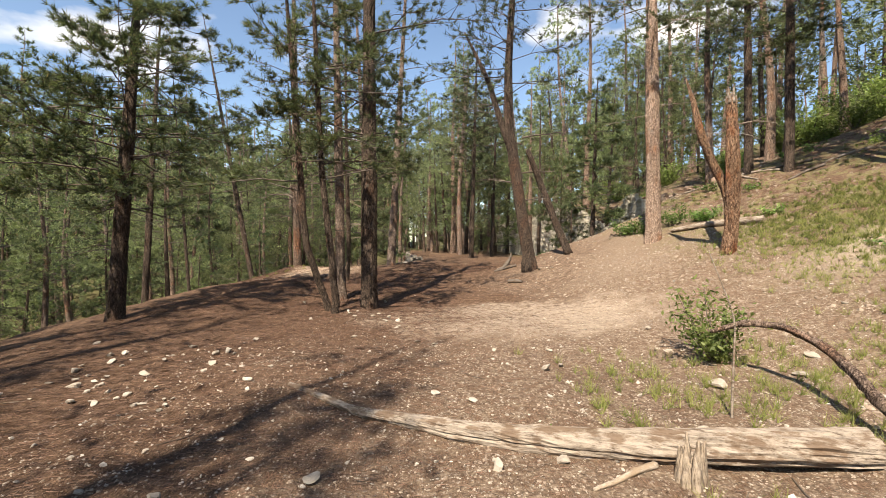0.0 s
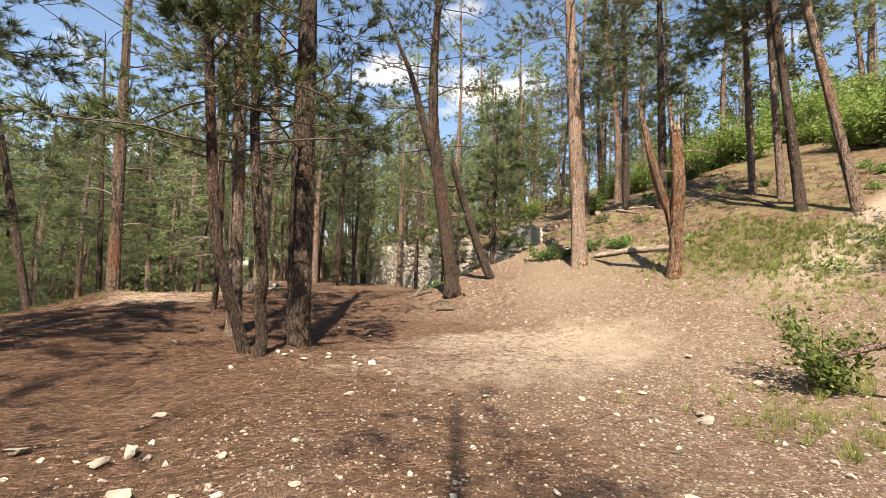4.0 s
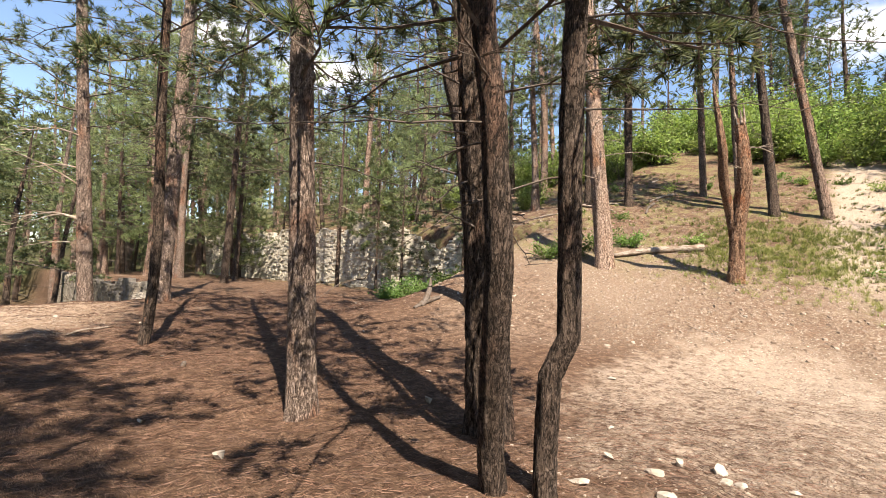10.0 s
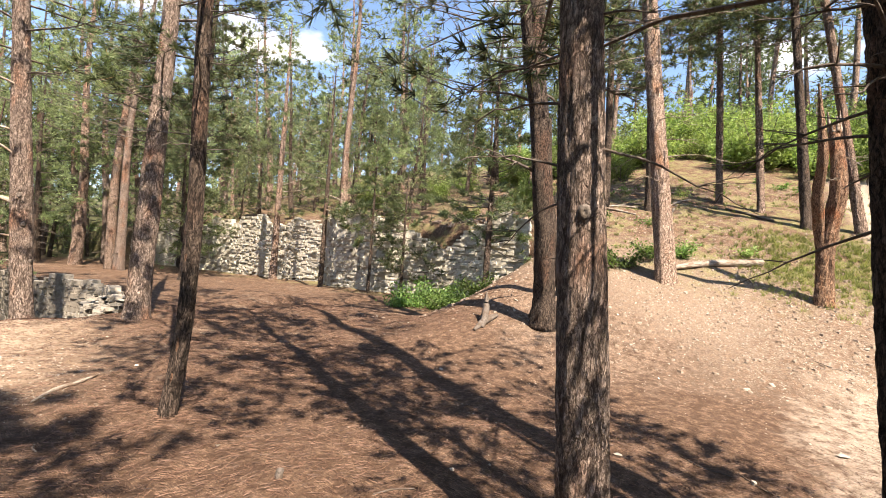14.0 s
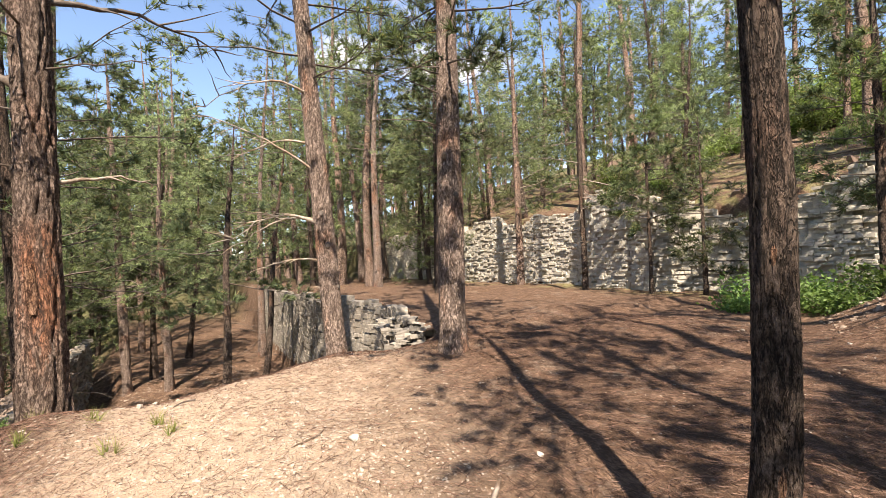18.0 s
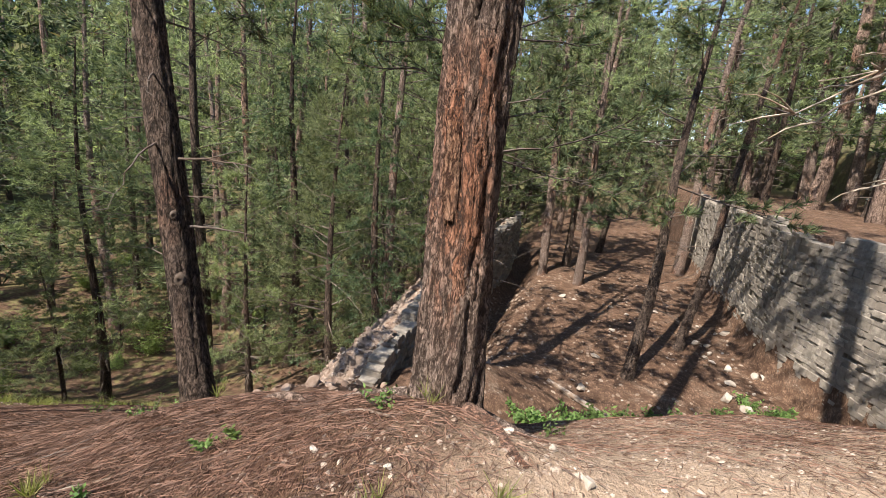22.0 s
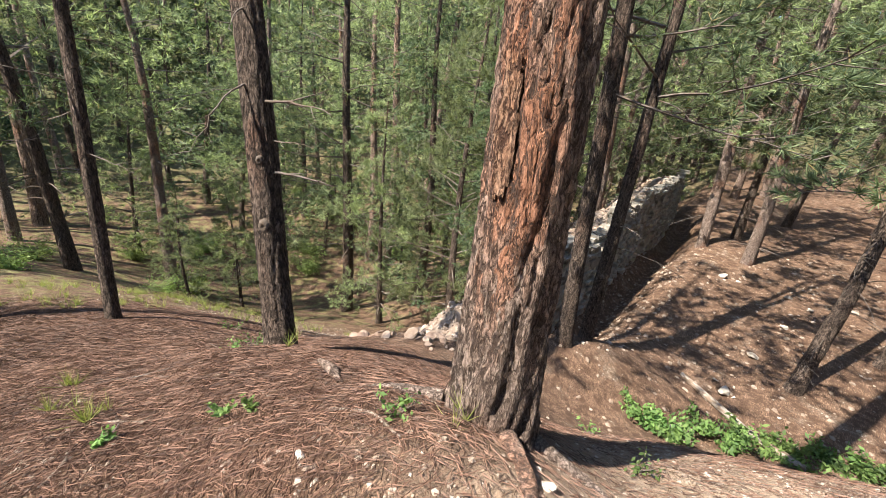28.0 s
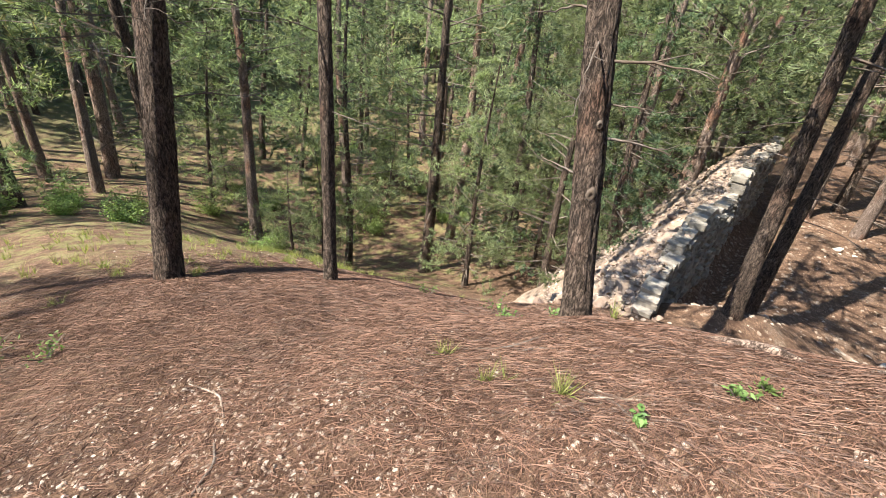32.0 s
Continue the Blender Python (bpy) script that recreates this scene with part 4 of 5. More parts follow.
SHAPES = [
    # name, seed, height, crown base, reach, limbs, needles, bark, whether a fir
    ("forest_pine", 1, 15, 5.0, 2.5, 52, NEEDLE_SUNLIT, BARK_GREY, False),
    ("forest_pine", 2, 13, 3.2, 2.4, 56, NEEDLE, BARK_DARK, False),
    ("forest_pine", 3, 17, 7.0, 2.5, 48, NEEDLE_SUNLIT, BARK_RED, False),
    ("forest_pine", 4, 11, 2.0, 2.2, 60, NEEDLE_SUNLIT, BARK_DARK, False),
    ("forest_pine", 5, 7.5, 0.8, 1.9, 60, NEEDLE_SUNLIT, BARK_DARK, False),
    ("forest_fir", 6, 15, 1.2, 2.1, 84, FIR, BARK_DARK, True),
    ("forest_fir", 7, 11, 0.8, 1.7, 76, FIR, BARK_DARK, True),
]
KINDS = [far_pine(nm, sd, tl, cb, rc, lb, 20, nd, bk, fr, (14, 0.23, 0.020) if not fr else (11, 0.20, 0.027)) for nm, sd, tl, cb, rc, lb, nd, bk, fr in SHAPES]
FINE = [far_pine(nm, sd + 20, tl, cb, rc, lb, 30, nd, bk, fr, (22, 0.165, 0.0105) if not fr else (15, 0.14, 0.015)) for nm, sd, tl, cb, rc, lb, nd, bk, fr in SHAPES]
LITE = [far_pine(nm, sd + 60, tl, cb, rc, lb - 8, 11, nd, bk, fr, (7, 0.36, 0.068) if not fr else (7, 0.32, 0.075)) for nm, sd, tl, cb, rc, lb, nd, bk, fr in SHAPES]
THIN = [
    far_pine("forest_pine", 11, 15, 4.0, 2.7, 30, 6, NEEDLE_SUNLIT, BARK_GREY, blade=(5, 0.70, 0.14)),
    far_pine("forest_pine", 12, 12, 2.0, 2.5, 30, 6, NEEDLE_SUNLIT, BARK_DARK, blade=(5, 0.70, 0.14)),
    far_pine("forest_pine", 13, 17, 6.0, 2.7, 28, 6, NEEDLE, BARK_RED, blade=(5, 0.70, 0.14)),
    far_pine("forest_fir", 14, 14, 1.0, 2.2, 40, 7, FIR, BARK_DARK, True, (6, 0.55, 0.13)),
]
taken = [(x, y) for _, x, y, *_ in PINES] + [(sx, sy), (lx, ly)]
track = [(row[1], row[2]) for row in PATH[::3]]


def sunny(x, y):
    """The gap in the western trees through which the sun reaches the crest."""
    u = 20.5 - y
    return 0 < u < 18 and abs(x - (-4.9 - 0.47 * u)) < 2.6


def sow(n, x0, x1, y0, y1, gap, weights, ok, seed, lo=0.8, hi=1.25, woods=None):
    """Plants copies of the kinds in a box; with woods, joins them into that list instead."""
    r_ = np.random.default_rng(seed)
    done = 0
    for _ in range(n * 12):
        x, y = r_.uniform(x0, x1), r_.uniform(y0, y1)
        if not ok(x, y):
            continue
        d = min(math.hypot(x - a, y - b) for a, b in track)
        g = gap + 0.03 * d
        if any(abs(x - a) < g and abs(y - b) < g for a, b in taken) or d < 3.2:
            continue
        taken.append((x, y))
        kind = (FINE if d < 13 else KINDS if d < 25 else LITE)[r_.choice(7, p=np.array(weights) / sum(weights))] if woods is None else THIN[r_.choice(4, p=[0.35, 0.35, 0.2, 0.1])]
        s = r_.uniform(lo, hi)
        m_ = pose(x, y, h1(x, y) - 0.12, r_.normal() * 2.0, r_.normal() * 2.0, r_.uniform(0, 360))
        if woods is None:
            t = copy_thing(kind, m_)
            t.scale = (s, s, s * r_.uniform(0.9, 1.15))
        else:
            woods.append((kind, np.array(m_ @ Matrix.Scale(s, 4))))
        done += 1
        if done >= n:
            break


def joined_woods(name, woods, label):
    """A distant wood that nobody could count, trunk and needles each in one mesh."""
    arrays = {}
    for part_name in ("trunk", "crown"):
        heaps = {}
        for kind, m_ in woods:
            if kind.name not in arrays:
                arrays[kind.name] = {}
                for o in kind.children:
                    co = np.zeros(len(o.data.vertices) * 3, dtype=np.float32)
                    o.data.vertices.foreach_get("co", co)
                    ix_ = np.zeros(len(o.data.loops), dtype=np.int32)
                    o.data.loops.foreach_get("vertex_index", ix_)
                    arrays[kind.name][o.name.split(".")[0]] = (co.reshape(-1, 3), ix_.reshape(len(o.data.polygons), -1), o.data.materials[0])
            co, fc, mt = arrays[kind.name][part_name]
            heaps.setdefault(mt.name, (Heap(), mt))[0].add(co @ m_[:3, :3].T + m_[:3, 3], fc)
        for hp_, mt in heaps.values():
            tagged(put(name, hp_.mesh(name, mt)), label, "woods", kind="stuff")


# the ravine and its far side
sow(96, -42, -13.5, 2, 56, 1.35, (4, 2, 3, 5, 4, 2, 2), lambda x, y: not (x > -20 and 12 < y < 22.5) and not (x > -17 and y < 27) and not sunny(x, y), 51)
FAR = []
sow(110, -60, -40, -20, 70, 1.2, (2, 3, 1, 5, 4, 2, 2), lambda x, y: True, 50, 0.9, 1.2, FAR)
sow(170, -120, -58, -40, 120, 1.7, (3, 3, 2, 4, 2, 2, 1), lambda x, y: True, 52, 1.0, 1.4, FAR)
# the slope to the west of the clearing
sow(24, -24, -9.6, -8, 15, 1.6, (2, 3, 1, 4, 3, 2, 2), lambda x, y: x < -9.8 - 0.12 * max(0, y - 9) and not (x > -15 and y > 11.5) and not sunny(x, y), 53)
# the lower terrace and the ravine's head
sow(10, -6.9, -1.9, 33.5, 52, 0.75, (2, 2, 2, 0, 0, 0, 0), lambda x, y: True, 54, 0.6, 1.0)
sow(26, -15, -9.3, 27.5, 52, 0.9, (3, 1, 2, 5, 4, 1, 1), lambda x, y: x < low_wall_x(y) - 1.4, 55, 0.8, 1.1)
sow(15, -30, -12.5, 23.5, 46, 0.7, (0, 0, 0, 2, 4, 0, 6), lambda x, y: x < low_wall_x(y) - 2.4, 63, 0.35, 0.65)
# the upper terrace, far end
sow(28, 0, 7.8, 35, 62, 0.7, (4, 0, 3, 5, 4, 0, 0), lambda x, y: True, 56, 0.9, 1.3)
sow(90, -14, 60, 62, 120, 2.2, (3, 3, 2, 3, 1, 2, 0), lambda x, y: True, 57, 1.0, 1.3, FAR)
# the hillside
sow(66, 9.4, 28, 18.5, 60, 0.9, (4, 2, 5, 2, 6, 0, 0), lambda x, y: x > 11 or y > 23, 58, 0.6, 1.1)
sow(40, 14, 36, -14, 18, 1.5, (3, 3, 4, 0, 0, 0, 0), lambda x, y: not (3.5 < y < 10 and x < 26) and not (x < 30 and 5 < y < 18), 59, 0.8, 1.15)
sow(100, 40, 85, -40, 80, 1.7, (3, 3, 5, 2, 0, 1, 0), lambda x, y: True, 60, 0.8, 1.2, FAR)
# behind the walker: unseen trees that close the forest and add shade
sow(22, -20, 12, -26, -3.2, 2.0, (3, 4, 3, 2, 0, 0, 0), lambda x, y: True, 61)
sow(130, -56, -1, 53, 110, 1.2, (2, 3, 1, 4, 3, 3, 1), lambda x, y: True, 62, 0.9, 1.3, FAR)
# unseen pines, added so that thin shade lies on the start of the walk
SHADE_PINE = far_pine("forest_pine", 40, 15, 4.5, 2.6, 34, 9, NEEDLE, BARK_DARK, blade=(9, 0.24, 0.024))
for x, y, size in ((-5.9, -2.2, 1.0), (-8.9, 1.4, 0.95), (-9.6, 5.2, 1.0)):
    t = copy_thing(SHADE_PINE, pose(x, y, h1(x, y) - 0.12, 0, 0, 47 * x))
    t.scale = (size, size, size)
joined_woods("far_woods", FAR, "distant pine woods on the far slopes")
for i, kind in enumerate(KINDS + FINE + LITE + THIN + [SHADE_PINE]):
    kind.location = (200 + 6 * i, -160, h1(200 + 6 * i, -160) - 0.1)

# ---- dry-stone walls ----
def stone_verts(r_, w, d, t):
    """A rough block w wide, d deep, t tall with a chamfered face towards -y."""
    c = min(w, t) * 0.05
    j = lambda: r_.uniform(-0.12, 0.12)
    out = []
    for y, k in ((d, 0.0), (-d * 0.8, 0.0), (-d, 1.0)):
        for sx_, sz_ in ((-1, -1), (1, -1), (1, 1), (-1, 1)):
            out.append((sx_ * (w / 2 - k * c) + j() * w * 0.35, y + j() * d * 0.3, sz_ * (t / 2 - k * c) + j() * t * 0.7))
    return np.array(out)


STONE_FACES = np.array([(0, 1, 5, 4), (1, 2, 6, 5), (2, 3, 7, 6), (3, 0, 4, 7), (4, 5, 9, 8), (5, 6, 10, 9), (6, 7, 11, 10), (7, 4, 8, 11), (8, 9, 10, 11)])


def stone_kinds(mat, seed, n=14):
    r_ = np.random.default_rng(seed)
    return [mesh_of("stone", stone_verts(r_, 1, 0.5, 1), STONE_FACES, mat) for _ in range(n)]


def masonry(parent, line, foot, top, course, length, mat, seed, near, parts=300, depth=0.12, gaps=0.02, ragged=0.25, slack=0.05):
    """Courses of stones along a line of plan points (its right-hand side shows); foot(s) and top(s) give heights along it."""
    r_ = np.random.default_rng(seed)
    line = np.asarray(line, float)
    seg = np.linalg.norm(np.diff(line, axis=0), axis=1)
    run = np.concatenate([[0], np.cumsum(seg)])
    jobs = []
    zmin = min(foot(s) for s in run)
    zmax = max(top(s) for s in np.linspace(0, run[-1], 20)) + ragged
    s0 = -0.2
    while s0 < run[-1]:
        s1 = s0 + r_.uniform(0.9, 2.2)
        z = zmin - r_.uniform(0, 0.1)
        while z < zmax:
            t = r_.uniform(*course)
            s = s0 + r_.uniform(-0.12, 0.12)
            while s < s1 - 0.04:
                w = min(r_.uniform(*length), s1 + r_.uniform(-0.1, 0.14) - s)
                w = max(w, 0.06)
                rows = [(z, t)] if r_.random() > 0.25 or t < 0.08 else [(z, t * 0.45), (z + t * 0.45, t * 0.55)]
                m_ = min(max(s + w / 2, 0), run[-1])
                zt = top(m_) + ragged * (math.sin(m_ * 1.7 + seed) * 0.5 + math.sin(m_ * 4.3) * 0.3)
                for z_, t_ in rows:
                    if z_ + t_ * 0.6 < zt and z_ + t_ > foot(m_) - 0.1 and r_.random() > gaps:
                        k = min(np.searchsorted(run, m_, side="right") - 1, len(seg) - 1)
                        u = (line[k + 1] - line[k]) / seg[k]
                        p = line[k] + u * (m_ - run[k])
                        nrm = np.array([u[1], -u[0]])
                        p = p + nrm * r_.normal() * slack * 0.4
                        jobs.append((p[0], p[1], z_ + t_ / 2, w + 0.003, t_ + 0.003, math.atan2(u[1], u[0])))
                s += w
            z += t
        s0 = s1
    jobs.sort(key=lambda q: math.dist(q[:3], near))
    kinds = stone_kinds(mat, seed + 1)
    for x, y, z, w, t, a in jobs[:parts]:
        ob = new("stone", kinds[r_.integers(len(kinds))])
        ob.parent = parent
        ob.matrix_parent_inverse = parent.matrix_world.inverted()
        ob.matrix_basis = Matrix.LocRotScale((x, y, z), Euler((r_.normal() * 0.025, r_.normal() * 0.04, a)), (w, depth * 2, t))
    hp = Heap()
    for x, y, z, w, t, a in jobs[parts:]:
        v = stone_verts(r_, w, depth, t)
        c, s_ = math.cos(a), math.sin(a)
        hp.add(np.stack([x + v[:, 0] * c - v[:, 1] * s_, y + v[:, 0] * s_ + v[:, 1] * c, z + v[:, 2]], 1), STONE_FACES)
    if hp.n:
        tagged(put("stones", hp.mesh("stones", mat), parent), kind="stuff")


def core(name, line, foot, top, thick, mat, label, front=0.04):
    """The rubble body behind a wall's face."""
    line = np.asarray(line, float)
    t = np.linspace(0, len(line) - 1, (len(line) - 1) * 14 + 1)
    q = np.stack([np.interp(t, np.arange(len(line)), line[:, j]) for j in range(2)], 1)
    d = np.gradient(q, axis=0)
    d /= np.linalg.norm(d, axis=1, keepdims=True)
    run = np.concatenate([[0], np.cumsum(np.linalg.norm(np.diff(q, axis=0), axis=1))])
    nrm = np.stack([d[:, 1], -d[:, 0]], 1)
    v = []
    for p, n_, s in zip(q, nrm, run):
        for off, z in ((front, foot(s) - 0.4), (front, top(s)), (-thick, top(s)), (-thick, foot(s) - 0.4)):
            v.append((*(p + n_ * off), z))
    k = len(q)
    f = [(4 * i + a, 4 * i + (a + 1) % 4, 4 * i + 4 + (a + 1) % 4, 4 * i + 4 + a) for i in range(k - 1) for a in range(4)] + [(0, 1, 2, 3), (4 * k - 4, 4 * k - 1, 4 * k - 2, 4 * k - 3)]
    return tagged(put(name, mesh_of(name, v, f, mat)), label, "wall", kind="structure")


# the long masonry wall under the hill; it faces west
BIG = [(8.45, 48.5), (8.5, 28.2), (7.75, 26.9), (7.6, 24.4), (8.4, 23.2), (8.55, 18.6)]
big_foot = lambda s: 0.42
big_top = lambda s: 3.6 + (0.25 if 20 < s < 24.5 else -0.15 * math.sin(s * 0.8)) - 0.9 * math.exp(-((s - 27.0) / 1.5) ** 2)
big = core("wall_east", BIG, big_foot, lambda s: big_top(s) - 0.25, 0.9, MORTAR, "long dry-stone masonry wall of pale limestone below the hillside")
masonry(big, BIG, big_foot, big_top, (0.045, 0.135), (0.09, 0.40), WALLSTONE, 71, (2, 20, 2), 300, 0.14, 0.045, 0.35, 0.07)

# the ruined retaining wall of the upper terrace
RUIN = [(-1.3, 41.0), (-1.3, 30.2), (-0.4, 27.1), (-1.80, 22.4)]
ruin_top = lambda s: 0.74 - 0.45 * max(0, (s - 16.5) / 2.0)
ruin_foot = lambda s: -2.9 if s < 15.5 else min(-2.9 + 1.2 * (s - 15.5), -0.6)
ruin = core("wall_terrace", RUIN, ruin_foot, lambda s: ruin_top(s) - 0.14 - 0.9 * smooth01(14.5, 18.0, s), 0.7, DARKSTONE, "ruined grey retaining wall of the upper terrace")
masonry(ruin, RUIN, ruin_foot, ruin_top, (0.06, 0.17), (0.09, 0.30), DARKSTONE, 81, (-4, 21, 0.5), 300, 0.13, 0.01, 0.22, 0.03)

# the broken wall beside the trench: a face of masonry, and behind it a bank of its own rubble
def low_crest(y):
    return -0.80 - 0.75 * ((38.0 - y) / 13.1) ** 2 - 0.55 * smooth01(25.6, 24.2, y) + 0.10 * np.sin(2.3 * y) + 0.07 * np.sin(5.1 * y + 1)


LOW_EAST = [(low_wall_x(y) + 0.12 + 0.10 * math.sin(1.1 * y), y) for y in (24.7, 26.4, 28.2, 30.0, 31.8, 33.6, 35.6, 38.0)]
low_at = lambda s: 24.7 + s
low_foot = lambda s: -2.7 - 0.10 * s
low_top = lambda s: float(low_crest(low_at(s)))
lowc = core("wall_trench", LOW_EAST, low_foot, lambda s: low_top(s) - 0.65, 0.45, RUBBLE, "broken rubble wall beside a dark trench, its crest littered with stones")
masonry(lowc, LOW_EAST, low_foot, low_top, (0.06, 0.14), (0.10, 0.34), DARKSTONE, 91, (-9, 24, -1), 140, 0.14, 0.05, 0.22, 0.10)


def bank_z(x, y):
    """The rubble bank's surface, west of the trench wall's face."""
    d = np.maximum(0, low_wall_x(y) + 0.1 - x)
    z = low_crest(np.asarray(y, float)) - 0.10 - 0.30 * np.minimum(d, 0.6) - 1.25 * np.maximum(0, d - 0.6)
    z = z + 0.07 * np.sin(5.3 * x + 2.1 * y) * np.sin(3.7 * y - 2 * x) + 0.04 * np.sin(11 * x) * np.sin(9.3 * y)
    return np.maximum(z, height(x, y) - 0.12)


bx_, by_ = np.meshgrid(np.linspace(-3.4, 0.1, 36), np.linspace(23.6, 38.0, 110))
bxx = bx_ + low_wall_x(by_)
bv = np.stack([bxx, by_, bank_z(bxx, by_)], -1).reshape(-1, 3)
bi = np.arange(36 * 109).reshape(109, 36)[:, :-1].ravel()
put("rubble_bank", mesh_of("rubble_bank", bv, np.stack([bi, bi + 1, bi + 37, bi + 36], 1), GRAVEL, True), lowc, "slope of broken stone and earth behind the face")

# ---- loose rocks ----
def rock_mesh(seed, sub=2, flat=0.6, mat=None):
    r_ = np.random.default_rng(seed)
    bm = bmesh.new()
    bmesh.ops.create_icosphere(bm, subdivisions=sub, radius=0.55)
    cuts = [(r_.normal(size=3), r_.uniform(0.17, 0.36)) for _ in range(13)]
    for v in bm.verts:
        p = np.array(v.co)
        for n_, d in cuts:
            n_ = n_ / np.linalg.norm(n_)
            e = p @ n_ - d
            if e > 0:
                p = p - n_ * e
        p *= 1 + r_.normal() * 0.035
        v.co = (p[0], p[1] * 0.8, p[2] * flat)
    me = bpy.data.meshes.new("rock")
    bm.to_mesh(me)
    bm.free()
    me.materials.append(mat or ROCK)
    return me


ROCKS = [rock_mesh(i, 2, 0.45 + 0.06 * (i % 6)) for i in range(9)]
rr = np.random.default_rng(77)


def rock(x, y, size, label="pale angular limestone rock lying on the ground", group="loose limestone rocks", sink=0.12, z=None):
    ob = new("rock", ROCKS[rr.integers(len(ROCKS))])
    ob.matrix_basis = Matrix.LocRotScale((x, y, (h1(x, y) if z is None else z) + size * sink), Euler((rr.normal() * 0.2, rr.normal() * 0.2, rr.uniform(0, 6.28))), (size, size, size))
    return tagged(ob, label, "rock", group)


for x, y, s in ((0.65, 6.45, 0.32), (2.5, 5.75, 0.3), (0.95, 6.7, 0.17), (-2.49, 10.49, 0.19), (-1.95, 10.2, 0.17), (-2.3, 10.0, 0.15), (-2.55, 10.75, 0.13), (-1.7, 9.8, 0.13), (-3.2, 9.9, 0.12), (-2.35, 10.85, 0.14), (-1.85, 10.55, 0.12),
                (0.02, 16.05, 0.12), (3.18, 15.3, 0.26), (3.5, 15.0, 0.2), (-5.93, 21.3, 0.08), (-6.67, 20.78, 0.06), (-6.3, 20.72, 0.05), (-5.2, 27.6, 0.36), (-5.55, 21.0, 0.09), (-5.7, 21.25, 0.08),
                (3.82, 4.94, 0.3), (3.61, 5.77, 0.22), (4.28, 6.30, 0.24), (2.76, 7.08, 0.16), (6.0, 19.2, 0.35), (5.3, 18.6, 0.25)):
    rock(x, y, s)
for _ in range(120):
    x = rr.uniform(-4.5, 6.5)
    y = rr.uniform(1.6, 9.5) if rr.random() < 0.75 else rr.uniform(9.5, 20)
    if math.hypot(x + 1.57, y - 0.93) > 1.3:
        rock(x, y, 0.05 + 0.13 * rr.random() ** 2)
for _ in range(70):
    rock(rr.normal() * 0.9 - 4.7, rr.normal() * 1.0 + 6.4, 0.06 + 0.14 * rr.random() ** 2)
for _ in range(34):
    rock(rr.uniform(-6.8, -1.6), rr.uniform(25.5, 33), 0.08 + 0.25 * rr.random() ** 3, "pale stone on the lower terrace", "stones of the lower terrace")
for _ in range(40):
    rock(rr.uniform(-2.6, -0.9), rr.uniform(25.5, 33), 0.1 + 0.3 * rr.random() ** 2, "fallen wall stone at the foot of the ruin", "stones of the lower terrace")
# rubble on the crest and at the broken end of the trench wall, parts of it
RUB = [rock_mesh(40 + i, 2, 0.4 + 0.07 * (i % 5), RUBBLE) for i in range(8)]
for i in range(300):
    near_end = i < 190
    y = 23.7 + 3.6 * rr.random() if near_end else 24.5 + 10 * rr.random()
    x = low_wall_x(y) + (rr.uniform(-1.3, 0.5) if y < 25 else rr.uniform(-1.1, 0.12))
    s = 0.08 + 0.27 * rr.random() ** 2.4
    z = max(float(bank_z(x, y)), h1(x, y))
    ob = new("stone", RUB[rr.integers(len(RUB))])
    ob.parent = lowc
    ob.matrix_basis = Matrix.LocRotScale((x, y, z + 0.05 * s), Euler((rr.normal() * 0.4, rr.normal() * 0.4, rr.uniform(0, 6.28))), (s, s, s))


def patches(*areas):
    """Draws points from boxes (x0, x1, y0, y1, share) with frayed edges."""
    def draw(r_, n):
        share = np.array([a[4] for a in areas], float)
        k = r_.choice(len(areas), n, p=share / share.sum())
        a = np.array(areas)[k]
        return np.stack([a[:, 0] + (a[:, 1] - a[:, 0]) * r_.random(n), a[:, 2] + (a[:, 3] - a[:, 2]) * r_.random(n)], 1) + r_.normal(size=(n, 2)) * 0.4
    return draw


def strewn_rocks(name, n, sampler, surface, lo, hi, mat, seed, parent):
    """Broken stones too many to count, lying on a surface, joined."""
    r_ = np.random.default_rng(seed)
    shapes = []
    for i in range(10):
        me = rock_mesh(300 + i, 1, 0.45 + 0.05 * (i % 5), mat)
        co = np.zeros(len(me.vertices) * 3)
        me.vertices.foreach_get("co", co)
        shapes.append((co.reshape(-1, 3), np.array([tuple(p.vertices) for p in me.polygons])))
        bpy.data.meshes.remove(me)
    xy = sampler(r_, n)
    z = surface(xy[:, 0], xy[:, 1])
    hp_ = Heap()
    for (x, y), z_ in zip(xy, z):
        v, f = shapes[r_.integers(10)]
        s_ = lo + (hi - lo) * r_.random() ** 2.5
        m_ = np.array(Euler((r_.normal() * 0.4, r_.normal() * 0.4, r_.uniform(0, 6.28))).to_matrix()) * s_
        hp_.add(v @ m_.T + (x, y, z_ + 0.06 * s_), f)
    return tagged(put(name, hp_.mesh(name, mat), parent), "" if parent else "small limestone rocks strewn over the clearing", "" if parent else "stones", kind="stuff")


def along_bank(r_, n):
    y = 23.6 + 13.5 * r_.random(n) ** 1.3
    return np.stack([low_wall_x(y) + 0.15 - 2.6 * r_.random(n) ** 1.3, y], 1)


strewn_rocks("loose_stones", 5200, along_bank, bank_z, 0.035, 0.19, RUBBLE, 93, lowc)
strewn_rocks("small_rocks", 760, patches((-5.0, 3.5, 1.8, 8.0, 5), (2.6, 8.5, 12.2, 17.2, 2.5)), height, 0.03, 0.11, ROCK, 94, None)
